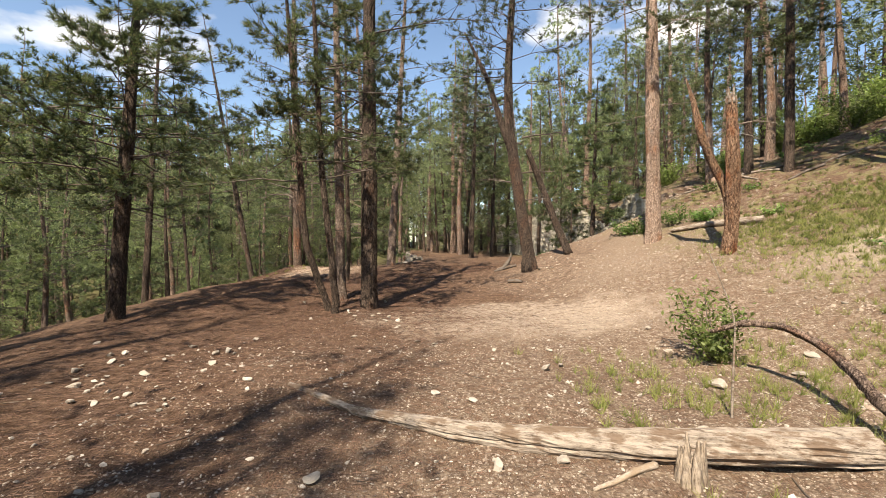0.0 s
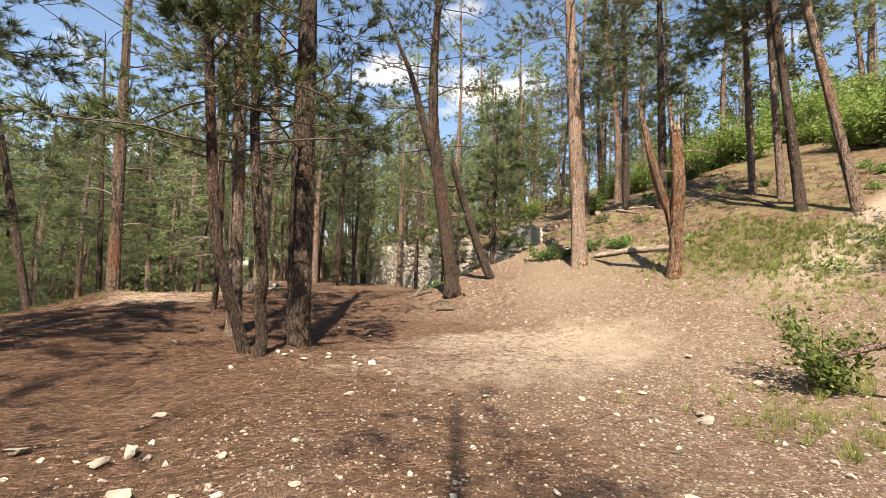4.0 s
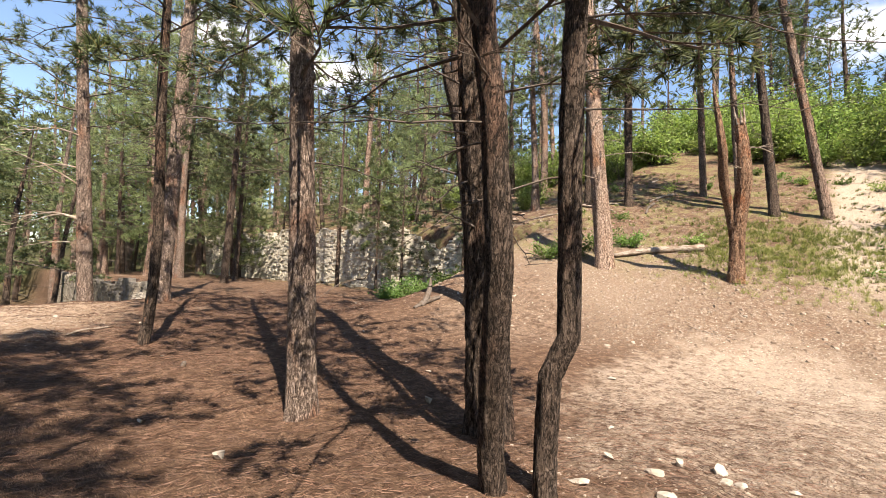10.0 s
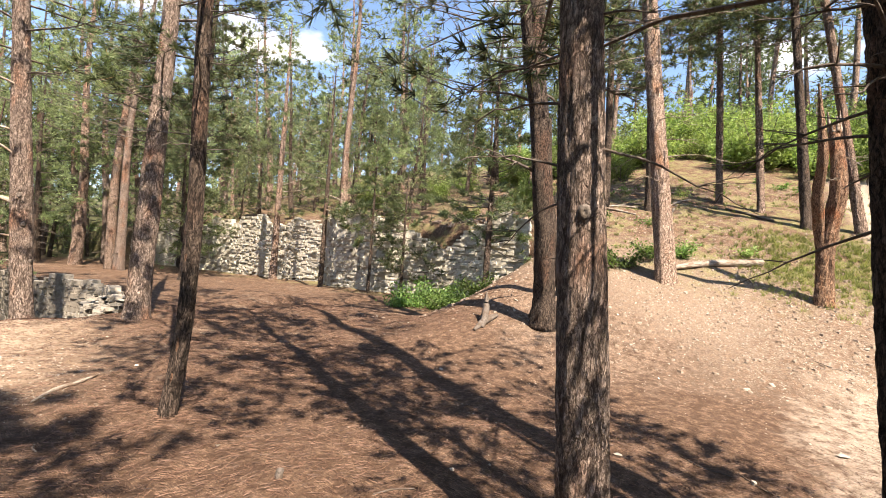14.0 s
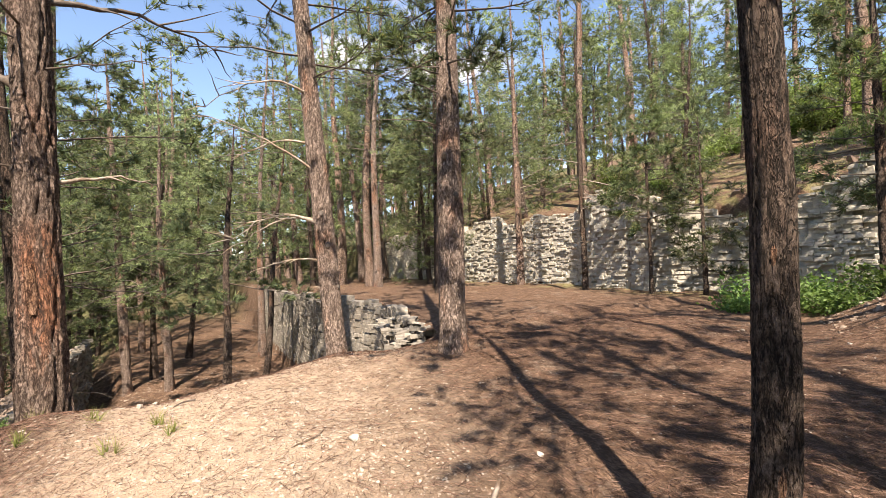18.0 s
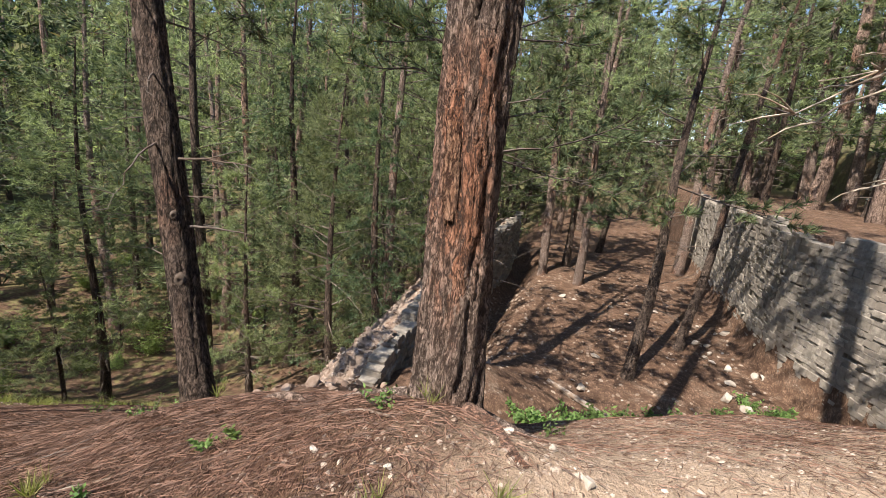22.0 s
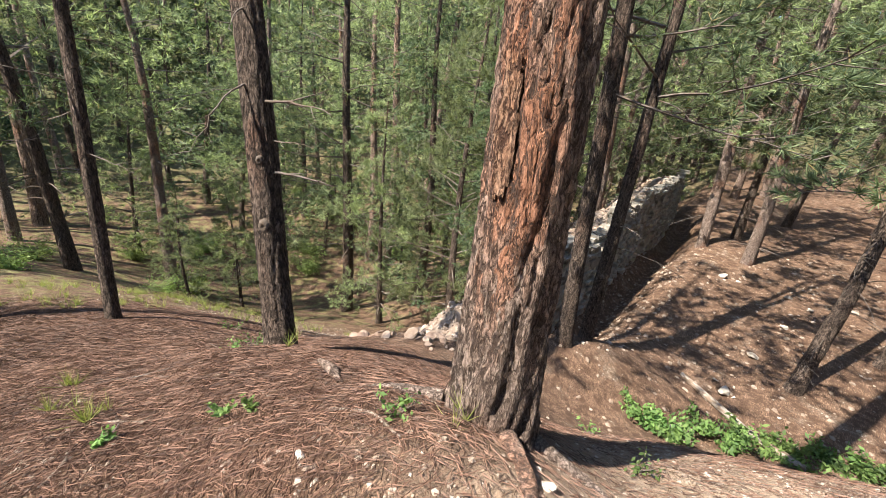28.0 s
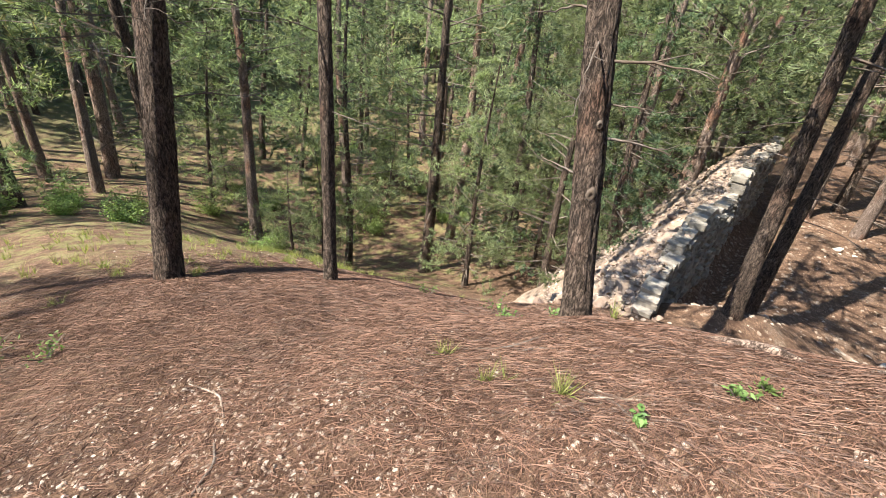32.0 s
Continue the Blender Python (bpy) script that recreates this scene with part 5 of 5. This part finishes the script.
# the tumbled end of the ruined wall: flat grey slabs, parts of it
SLAB = stone_kinds(DARKSTONE, 84, 8)
for i in range(90):
    u = rr.random() ** 0.8
    x, y = -1.80 + 0.85 * u + rr.uniform(-0.5, 0.22), 22.35 + 2.9 * u + rr.normal() * 0.08
    if i == 0:
        x, y = -1.83, 22.34
    z = h1(-1.2 + 0.85 * u, y) - 0.12 + rr.uniform(0, 0.16) * (1 - 0.3 * u) - 0.30 * max(0, -1.80 + 0.85 * u - x)
    w = 0.38 if i == 0 else rr.uniform(0.10, 0.30)
    ob = new("slab", SLAB[rr.integers(8)])
    ob.parent = ruin
    ob.matrix_basis = Matrix.LocRotScale((x, y, z), Euler((rr.normal() * 0.10, rr.normal() * 0.10, rr.uniform(0, 6.28))), (w, w * rr.uniform(0.6, 0.9), rr.uniform(0.04, 0.08)))


def pebbles(name, n, sampler, lo, hi, mat, seed, label):
    """Countless small stones, joined."""
    r_ = np.random.default_rng(seed)
    xy = sampler(r_, n)
    z = height(xy[:, 0], xy[:, 1])
    s = (lo + (hi - lo) * r_.random(n) ** 3)
    ring = np.array([(math.cos(k * 1.2566), math.sin(k * 1.2566)) for k in range(5)])
    base = np.concatenate([np.c_[ring, np.full(5, -0.35)], np.c_[0.72 * ring, np.full(5, 0.75)], [(0, 0, 0.95)]])
    v = base[None] * (0.72 + 0.5 * r_.random((n, 11, 1))) * s[:, None, None] * np.array([1, 0.75, 0.55])
    a = r_.random(n) * 6.28
    c, q = np.cos(a)[:, None], np.sin(a)[:, None]
    w = np.stack([v[..., 0] * c - v[..., 1] * q, v[..., 0] * q + v[..., 1] * c, v[..., 2]], -1) + np.stack([xy[:, 0], xy[:, 1], z - s * 0.10], -1)[:, None]
    tris = np.array([q for i in range(5) for q in ((i, (i + 1) % 5, 5 + i), ((i + 1) % 5, 5 + (i + 1) % 5, 5 + i), (5 + i, 5 + (i + 1) % 5, 10))])
    f = (np.arange(n)[:, None, None] * 11 + tris[None]).reshape(-1, 3)
    return tagged(put(name, mesh_of(name, w.reshape(-1, 3), f, mat)), label, "stones", kind="stuff")


pebbles("gravel", 84000, patches((-14, -9.5, 20.0, 27, 1.5), (-4.5, 6, 1.2, 5, 6), (-4.0, 7, 5, 8, 4.4), (-3.0, 4.5, 7.2, 11, 2.2), (1.5, 8, 8, 15, 1.8), (-9.8, -4, 17.8, 20.4, 6.5), (-6.4, -3.0, 20, 23.4, 1.6), (-2, 7, 14, 19, 0.7)), 0.004, 0.021, GRAVEL, 5, "pale limestone gravel strewn over the soil")
pebbles("scree", 15000, patches((2.5, 11, 11, 19, 4), (-7, -1.2, 24.5, 36, 2), (-8.6, -7.2, 26, 34, 2), (3.5, 9, 4, 13, 5), (8, 18, 3, 18, 4), (12, 19, 18, 30, 4)), 0.010, 0.07, GRAVEL, 6, "pale limestone scree on the banks")


# debris on the broken top of the long wall, parts of it
for i in range(80):
    y = rr.normal() * 1.6 + 21.2
    x = 8.8 + abs(rr.normal()) * 1.2
    s = 0.14 + 0.4 * rr.random() ** 2
    ob = new("stone", RUB[rr.integers(len(RUB))])
    ob.parent = big
    ob.matrix_basis = Matrix.LocRotScale((x, y, h1(x, y) + 0.05), Euler((rr.normal() * 0.35, rr.normal() * 0.35, rr.uniform(0, 6.28))), (s, s, s))


# ---- fallen wood ----
def fallen(name, pts, radii, mat, label, category="log", lift=0.5, sides=14, rough=0.06, free=False, splits=0):
    """A log, branch or stick through plan points, its grain along its own x axis."""
    r_ = np.random.default_rng(len(pts) * 7 + int(abs(pts[0][0]) * 100))
    x, y = pts[0][:2]
    z = h1(x, y)
    a = math.atan2(pts[-1][1] - y, pts[-1][0] - x)
    c, s = math.cos(a), math.sin(a)
    p = []
    for q, r in zip(pts, radii):
        dx, dy = q[0] - x, q[1] - y
        p.append((dx * c + dy * s, -dx * s + dy * c, (q[2] if len(q) > 2 and free else h1(q[0], q[1]) + r * lift) - z))
    ob = thing(name, x, y, z, label, category)
    ob.rotation_euler = (0, 0, a)
    put("trunk" if category == "log" else "stem", tapering(p, radii, sides, mat, r_, rough, splits), ob)
    return ob


log = fallen("fallen_log", [(-2.55, 5.85), (-2.1, 5.5), (-1.72, 5.19), (-1.25, 4.83), (-0.8, 4.52), (-0.3, 4.34), (0.2, 4.16), (0.9, 4.02), (2.4, 3.80)], [0.025, 0.035, 0.045, 0.065, 0.085, 0.10, 0.12, 0.13, 0.14], DEADWOOD, "long weathered grey log with split grain lying across the slope", lift=0.75, sides=40, rough=0.05, splits=2)
r3 = np.random.default_rng(8)
stump = thing("broken_stump", 0.87, 3.72, h1(0.87, 3.72), "splintered pale stump leaning on the log", "stump")
for i in range(16):
    a, d = i * 2.4, 0.018 * math.sqrt(i)
    up, w = 0.13 + 0.20 * r3.random() ** 1.4 + (0.12 if i in (1, 4) else 0), 0.020 + 0.014 * r3.random()
    ca, sa = d * math.cos(a), d * math.sin(a)
    put("splinter", tapering([(ca * 1.35, sa * 1.35, -0.05), (ca * 1.05, sa * 1.05, up * 0.55), (ca + r3.normal() * 0.012, sa + r3.normal() * 0.012, up)], [w * 1.25, w, 0.008], 6, SPLINTERED, r3, 0.10), stump)
fallen("dead_root", [(0.12, 3.66), (0.35, 3.74), (0.52, 3.84), (0.72, 3.92)], [0.012, 0.02, 0.026, 0.03], PALEWOOD, "bleached root curving from the log", "branch", 0.7)
fallen("dark_branch", [(2.9, 6.35, 0.60), (3.05, 6.0, 0.78), (3.25, 5.6, 0.82), (3.25, 5.1, 0.72), (3.1, 4.6, 0.56), (2.95, 4.2, 0.40), (2.9, 3.7, 0.24), (2.95, 3.4, 0.18)], [0.026, 0.037, 0.041, 0.045, 0.05, 0.054, 0.056, 0.056], BARK_RED, "dark arching dead branch held above the soil", "branch", sides=16, rough=0.09, free=True)
fallen("dead_sapling", [(1.98, 4.75, 0.00), (2.0, 4.77, 0.55), (2.06, 4.83, 1.05), (1.8, 4.9, 1.75)], [0.014, 0.011, 0.008, 0.004], DEADWOOD, "thin bare dead sapling", "sapling", free=True, sides=7)
fallen("hillside_log", [(6.95, 13.9), (7.5, 13.2), (8.0, 12.55), (8.4, 12.0)], [0.06, 0.085, 0.10, 0.11], DEADWOOD, "grey-brown log lying on the hillside by the snag", lift=0.9)
fallen("terrace_log", [(-5.85, 27.55), (-5.3, 27.1), (-4.8, 26.75), (-4.2, 26.4)], [0.04, 0.05, 0.05, 0.05], DEADWOOD, "thin grey log on the lower terrace", lift=0.8)
fallen("terrace_log", [(-3.2, 27.2), (-2.6, 26.9), (-1.9, 26.5)], [0.05, 0.06, 0.06], DEADWOOD, "grey log below the ruined wall", lift=0.8)
fallen("broken_root", [(2.1, 16.55, 0.72), (2.3, 16.6, 0.9), (2.5, 16.68, 1.15), (2.55, 16.72, 1.4)], [0.05, 0.07, 0.06, 0.015], DARKWOOD, "dark upturned root fragment", "root", free=True)
fallen("broken_root", [(1.9, 16.6), (2.25, 16.6), (2.7, 16.55)], [0.03, 0.07, 0.05], DARKWOOD, "dark root fragment lying on needles", "root", 0.8)
fallen("wood_chunk", [(2.0, 14.75), (2.2, 14.62), (2.4, 14.5)], [0.06, 0.07, 0.04], DARKWOOD, "dark chunk of rotten wood", "wood", 0.8)
fallen("bark_chunk", [(-7.08, 21.3), (-7.2, 21.36), (-7.34, 21.42), (-7.5, 21.5)], [0.012, 0.034, 0.03, 0.012], BARK_RED, "broken brown piece of rotten bark on needles", "wood", 0.6, 9)
fallen("wooden_stub", [(-3.45, 15.12, 0.2), (-3.44, 15.12, 0.30), (-3.42, 15.13, 0.36)], [0.035, 0.032, 0.024], DARKWOOD, "short grey wooden stub standing in the litter", "stub", free=True, sides=9)
fallen("stick", [(-4.18, 17.71), (-4.0, 17.85), (-3.75, 18.02), (-3.52, 18.24)], [0.012, 0.02, 0.02, 0.012], DEADWOOD, "curved dead stick on the needles", "stick", 0.9, 7)
for i in range(46):
    if i % 2:
        x, y = rr.uniform(-9.5, -4.5), rr.uniform(17, 23)
    else:
        x, y = rr.uniform(-7, 6), rr.uniform(2, 17)
    if min(math.hypot(x - a, y - b) for a, b in track) < 0.5:
        continue
    a, ln = rr.uniform(0, 6.28), rr.uniform(0.15, 0.6)
    fallen("stick", [(x, y), (x + 0.5 * ln * math.cos(a), y + 0.5 * ln * math.sin(a)), (x + ln * math.cos(a + 0.3), y + ln * math.sin(a + 0.3))], [0.006, 0.009, 0.005], DARKWOOD if i % 3 else DEADWOOD, "short dead stick lying on the ground", "stick", 0.9, 5)
# roots at the foot of the stout pine, long bare branches of the pale one
H, hat = TREES["H"]
hz = H.location.z
for pts in ([(0.16, -0.12), (0.34, -0.30), (0.45, -0.52), (0.55, -0.62)], [(-0.2, -0.1), (-0.42, -0.2), (-0.6, -0.28)], [(0.2, 0.1), (0.45, 0.12), (0.6, 0.05)]):
    p = [(a, b, h1(-6.32 + a, 21.55 + b) - hz + 0.012 - 0.012 * i) for i, (a, b) in enumerate(pts)]
    put("root", tapering(p, np.linspace(0.05, 0.018, len(p)), 10, BARK_GREY, r3), H, "worn grey root")
for z, a, ln in ((2.45, 0.1, 0.85), (1.28, -0.5, 0.12)):
    put_branch(H, dead_branch(hat(z), a, ln, 0.25, 0.05, 0.03, r3, 3), DEADWOOD, "bare grey branch stub", True)
put_branch(H, dead_branch(hat(3.35), 2.7, 2.0, 0.75, 0.75, 0.05, r3, 7), DARKWOOD, "long dark arching dead branch", True)
put_branch(H, dead_branch(hat(4.3), 0.4, 1.8, 0.5, 0.5, 0.035, r3, 7), DARKWOOD, "dark dead branch", True)
hp = Heap()
zs, ths = np.linspace(1.15, 1.95, 40), np.linspace(-2.75, -1.0, 30)
gz, gt = np.meshgrid(zs, ths, indexing="ij")
ring = 0.178 * (1 - 0.55 * gz / 17) + 0.012 + 0.006 * np.sin(9 * gt + 5 * gz) * np.sin(14 * gz) + 0.004 * r3.normal(size=gz.shape)
cx, cy = np.interp(gz, [0, 17], [0, -0.51]), np.interp(gz, [0, 17], [0, 0.85])
sv = np.stack([cx + ring * np.cos(gt), cy + ring * np.sin(gt), gz], -1).reshape(-1, 3)
inside = ((gz - 1.5) / 0.30) ** 2 + ((gt + 1.75) / 0.26) ** 2 + 0.45 * np.sin(7 * gz + 3 * gt) + 0.25 * np.sin(17 * gt + 4 * gz) < 1
quad = [(i * 30 + j, i * 30 + j + 1, i * 30 + 31 + j, i * 30 + 30 + j) for i in range(39) for j in range(29) if inside[i, j] and inside[i + 1, j] and inside[i, j + 1] and inside[i + 1, j + 1]]
put("bark_scar", mesh_of("bark_scar", sv, quad, BARK_SCAR, True), H, "raw orange patch where bark has flaked off")
D_, dat = TREES["D"]
for z0_, dz_, a0, da in ((0.80, 0.075, -2.45, 0.22), (0.50, 0.05, -2.5, 0.16), (1.62, 0.045, -2.75, 0.2)):
    zs, ths = np.linspace(z0_ - dz_, z0_ + dz_, 9), np.linspace(a0 - da, a0 + da, 7)
    gz, gt = np.meshgrid(zs, ths, indexing="ij")
    ring = 0.078 * (1 - 0.55 * gz / 11) + 0.010 + 0.002 * r3.normal(size=gz.shape) - 0.012 * (((gz - z0_) / dz_) ** 2 + ((gt - a0) / da) ** 2)
    mid = np.array([dat(z) for z in zs])
    sv = np.stack([mid[:, :1] + ring * np.cos(gt), mid[:, 1:2] + ring * np.sin(gt), gz], -1).reshape(-1, 3)
    put("bark_scar", mesh_of("bark_scar", sv, [(i * 7 + j, i * 7 + j + 1, i * 7 + 8 + j, i * 7 + 7 + j) for i in range(8) for j in range(6)], BARK_SCAR, True), D_, "small raw orange flake in the bark")
E_, eat = TREES["E"]
for z, a, ln, up, dr in ((2.15, 2.9, 1.4, 0.55, 0.68), (2.2, 2.6, 1.1, 0.5, 0.75), (1.6, 3.1, 0.9, 0.2, 0.3), (2.95, 3.3, 1.5, 0.65, 0.2), (3.4, 2.7, 1.3, 0.4, 0.5), (1.2, 3.3, 0.25, 0.1, 0.1), (2.1, 3.35, 1.3, 0.6, 0.7), (4.2, 3.5, 1.5, 0.3, 0.6)):
    put_branch(E_, dead_branch(eat(z), a, ln, up, dr, 0.022, r3, 6), PALEWOOD, "long bleached dead branch", True)
L_, lat = TREES["L"]
for z, a, ln in ((2.3, 2.6, 0.7), (1.2, 2.8, 0.5), (1.5, 0.3, 0.6), (2.0, 0.1, 0.8)):
    put_branch(L_, dead_branch(lat(z), a, ln, 0.15, 0.2, 0.014, r3, 3), DARKWOOD, "short bare branch", True)


# ---- shrubs and small plants ----
def shrub(name, x, y, tall, wide, n, size, label, seed, mat=None, stems=9, cat="shrub", group=""):
    r_ = np.random.default_rng(seed)
    z = h1(x, y)
    ob = thing(name, x, y, z - 0.02, label, cat, group)
    hp, pts = Heap(), []
    for i in range(stems):
        a = r_.random() * 6.28
        p = limb_path((0, 0, 0), a, wide * r_.uniform(0.4, 1.0), tall / wide * r_.uniform(0.7, 1.4), 0.2, 7, r_, 0.2)
        hp.add(*tube(p[::2], np.linspace(0.012 * tall + 0.004, 0.003, 4), 3))
        k = n // stems
        s = 0.25 + 0.75 * r_.random(k)
        q = np.stack([np.interp(s, np.linspace(0, 1, 7), p[:, j]) for j in range(3)], 1)
        pts.append(q + r_.normal(size=(k, 3)) * np.array([0.16, 0.16, 0.12]) * wide)
    pts = np.concatenate(pts)
    pts[:, 2] = np.abs(pts[:, 2]) + 0.02
    tagged(put("twigwork", hp.mesh("twigwork", DARKWOOD), ob), kind="stuff")
    v, f = leaves(pts, size, r_)
    put("foliage", mesh_of("foliage", v, f, mat or LEAF), ob)
    return ob


shrub("leafy_shrub", 3.02, 6.5, 1.05, 0.6, 1500, 0.040, "bright green leafy shrub on stony soil", 1, stems=12)
shrub("leafy_shrub", 8.6, 7.0, 1.0, 1.0, 1300, 0.05, "green shrub on the hillside by the clearing", 2)
shrub("leafy_shrub", 7.6, 5.0, 0.9, 0.8, 1000, 0.045, "green shrub on the hillside by the clearing", 3)
for i, (x, y, s) in enumerate(((6.6, 15.0, 0.6), (7.4, 14.5, 0.7), (7.9, 13.8, 0.5), (6.3, 15.6, 0.6))):
    shrub("low_shrub", x, y, 0.5 * s + 0.25, s, 700, 0.045, "low green shrub above the scree", 10 + i, LEAF_LOW)
for i in range(22):
    x, y = 8 + 11 * rr.random(), 4 + 14 * rr.random()
    if min(math.hypot(x - a, y - b) for a, b in taken) > 0.7:
        shrub("hillside_plant", x, y, rr.uniform(0.2, 0.6), rr.uniform(0.25, 0.6), 260, 0.045, "small leafy plant on the grassy hillside", 90 + i, LEAF_LOW if i % 3 else LEAF, 6, "plant", "plants on the hillside")
for i in range(9):
    x, y = 8.5 + 8 * rr.random(), 11 + 6 * rr.random()
    a, ln = rr.uniform(0, 6.28), rr.uniform(0.8, 2.2)
    fallen("dead_pole", [(x, y), (x + 0.5 * ln * math.cos(a), y + 0.5 * ln * math.sin(a)), (x + ln * math.cos(a + 0.1), y + ln * math.sin(a + 0.1))], [0.05, 0.045, 0.03], DARKWOOD if i % 2 else DEADWOOD, "dead grey pole lying on the hillside", "log", 0.9, 8)
for i, (x, y, s) in enumerate(((4.7, 20.6, 0.8), (5.4, 20.2, 0.9), (6.0, 20.6, 0.9), (4.9, 19.3, 0.8), (5.6, 18.6, 0.9), (6.2, 19.6, 0.9), (7.0, 19.3, 0.9))):
    shrub("low_shrub", x, y, 0.7, s, 1100, 0.055, "dense green shrub at the foot of the masonry wall", 20 + i, LEAF_LOW)
BUSH = [shrub("sunny_bush", 180 + 5 * i, -150, 2.2, 1.3, 1900, 0.08, "bright green young broadleaf thicket on the hillside", 30 + i, LEAF, 14, "bush", "thicket on the hillside") for i in range(3)]
for i in range(330):
    if i >= 120:
        x, y = rr.uniform(20, 32), rr.uniform(1, 26)
    elif i < 84:
        x, y = rr.uniform(30, 42), rr.uniform(2, 34)
    elif i < 100:
        x, y = rr.uniform(16, 24), rr.uniform(0, 5.5)
    else:
        x, y = rr.uniform(9.6, 22), rr.uniform(17, 32)
    if min(math.hypot(x - a, y - b) for a, b in taken) < 0.9:
        continue
    b = copy_thing(BUSH[i % 3], pose(x, y, h1(x, y) - 0.1, 0, 0, rr.uniform(0, 360)))
    s = rr.uniform(0.7, 1.3) if i < 100 or i >= 120 else rr.uniform(0.4, 0.8)
    b.scale = (s, s, s)
for i in range(46):
    x, y = (rr.uniform(-30, -18), rr.uniform(24, 40)) if i % 3 else (rr.uniform(-28, -19), rr.uniform(8, 23))
    if sunny(x, y) and y > 17:
        continue
    b = copy_thing(BUSH[i % 3], pose(x, y, h1(x, y) - 0.1, 0, 0, rr.uniform(0, 360)))
    s = rr.uniform(0.2, 0.5)
    b.scale = (s * 1.3, s * 1.3, s)
    tagged(b, "small green bush in the ravine undergrowth", "bush", "undergrowth in the ravine")
for x, y, s in ((10.2, 6.7, 0.9), (11.5, 6.6, 1.1), (12.8, 6.2, 1.2), (9.2, 5.6, 0.7)):
    b = copy_thing(BUSH[int(x) % 3], pose(x, y, h1(x, y) - 0.1, 0, 0, 70 * x))
    b.scale = (s, s, s)
for i in range(3):
    BUSH[i].location.z = h1(180 + 5 * i, -150)
for i, (x, y, s) in enumerate(((-6.55, 21.15, 0.14), (-7.2, 20.9, 0.11), (-7.3, 20.8, 0.11), (-5.75, 22.3, 0.18), (-7.6, 20.4, 0.09), (-8.6, 21.9, 0.2), (-8.95, 21.7, 0.22), (-11.3, 18.6, 0.3), (-11.0, 18.9, 0.25), (-9.2, 22.0, 0.2),
                               (0.58, 3.05, 0.34), (0.07, 4.27, 0.14), (-10.4, 22.4, 0.2), (-6.2, 23.2, 0.2))):
    shrub("seedling", x, y, s * 0.9, s * 0.75, 70, 0.017, "small bright green seedling among needles", 50 + i, LEAF_LOW, 5, "plant", "green seedlings")
for i in range(26):
    u = i / 25
    shrub("ground_plant", -6.1 + 4.6 * u + rr.normal() * 0.08, 25.7 + 2.6 * u + rr.normal() * 0.16, rr.uniform(0.18, 0.3), rr.uniform(0.22, 0.34), 240, 0.042, "low bright green plants along the foot of the bank", 70 + i, LEAF_LOW, 7, "plant", "green plants below the bank")


def tufts_of_grass(name, n, sampler, tall, mat, seed, label, per=9, width=0.006):
    r_ = np.random.default_rng(seed)
    xy = sampler(r_, n)
    p = np.stack([xy[:, 0], xy[:, 1], height(xy[:, 0], xy[:, 1])], 1)
    p = np.repeat(p, 3, axis=0) + r_.normal(size=(n * 3, 3)) * np.array([0.04, 0.04, 0])
    v, f = blades(p, np.tile([0, 0, 1.0], (len(p), 1)), per, tall, width, 0.45, r_)
    return tagged(put(name, mesh_of(name, v, f, mat)), label, "grass", kind="stuff")


tufts_of_grass("grass", 1700, patches((1.0, 3.6, 4.1, 6.6, 0.9), (3.2, 8, 2.5, 7, 3), (6.5, 11, 7.5, 12, 5), (-17, -12, 19, 26, 1.2)), 0.16, GRASS, 4, "thin yellow-green grass on the slope")
tufts_of_grass("meadow_grass", 1000, patches((7.5, 11, 8.5, 12.5, 4), (8, 18, 6, 17, 4)), 0.13, MEADOW, 14, "green grass on the hillside", 9, 0.010)
tufts_of_grass("dry_tussocks", 16, patches((-9, -5.5, 19.6, 21.5, 2)), 0.14, GRASS, 15, "small pale grass tussocks in the litter", 14)


def strew(name, n, sampler, ln, width, seed, label):
    """Fallen needles lying every way on the ground."""
    r_ = np.random.default_rng(seed)
    xy = sampler(r_, n)
    a = r_.random(n) * 6.28
    l_ = ln * (0.5 + 0.8 * r_.random(n))
    ex, ey = xy[:, 0] + l_ * np.cos(a), xy[:, 1] + l_ * np.sin(a)
    z0, z1 = height(xy[:, 0], xy[:, 1]) + 0.004 + 0.012 * r_.random(n), height(ex, ey) + 0.004 + 0.02 * r_.random(n)
    wx, wy = -np.sin(a) * width / 2, np.cos(a) * width / 2
    v = np.stack([np.stack([xy[:, 0] - wx, xy[:, 1] - wy, z0], 1), np.stack([xy[:, 0] + wx, xy[:, 1] + wy, z0 + 0.003], 1), np.stack([ex, ey, z1], 1)], 1).reshape(-1, 3)
    return tagged(put(name, mesh_of(name, v, np.arange(len(v)).reshape(-1, 3), LITTER)), label, "needles", kind="stuff")


strew("needle_litter", 400000, patches((-11.5, -6.4, 19.8, 23.0, 9), (-10.5, -6.4, 18.3, 19.8, 1.6), (-6.4, -3.0, 17.5, 21.9, 0.4), (-13.6, -11.2, 18.6, 22.4, 2.2), (-12.4, -10.5, 17.8, 20, 1.0), (-6.0, -3.0, 21.9, 23.8, 0.8), (-7.5, 0, 9, 18, 6), (-5, -2, 17, 23, 0.5), (-2.5, 3, 17, 23, 2.2), (-7, -1, 2.5, 9, 3), (-2, 2, 3, 11, 1)), 0.105, 0.0028, 21, "red-brown fallen pine needles")
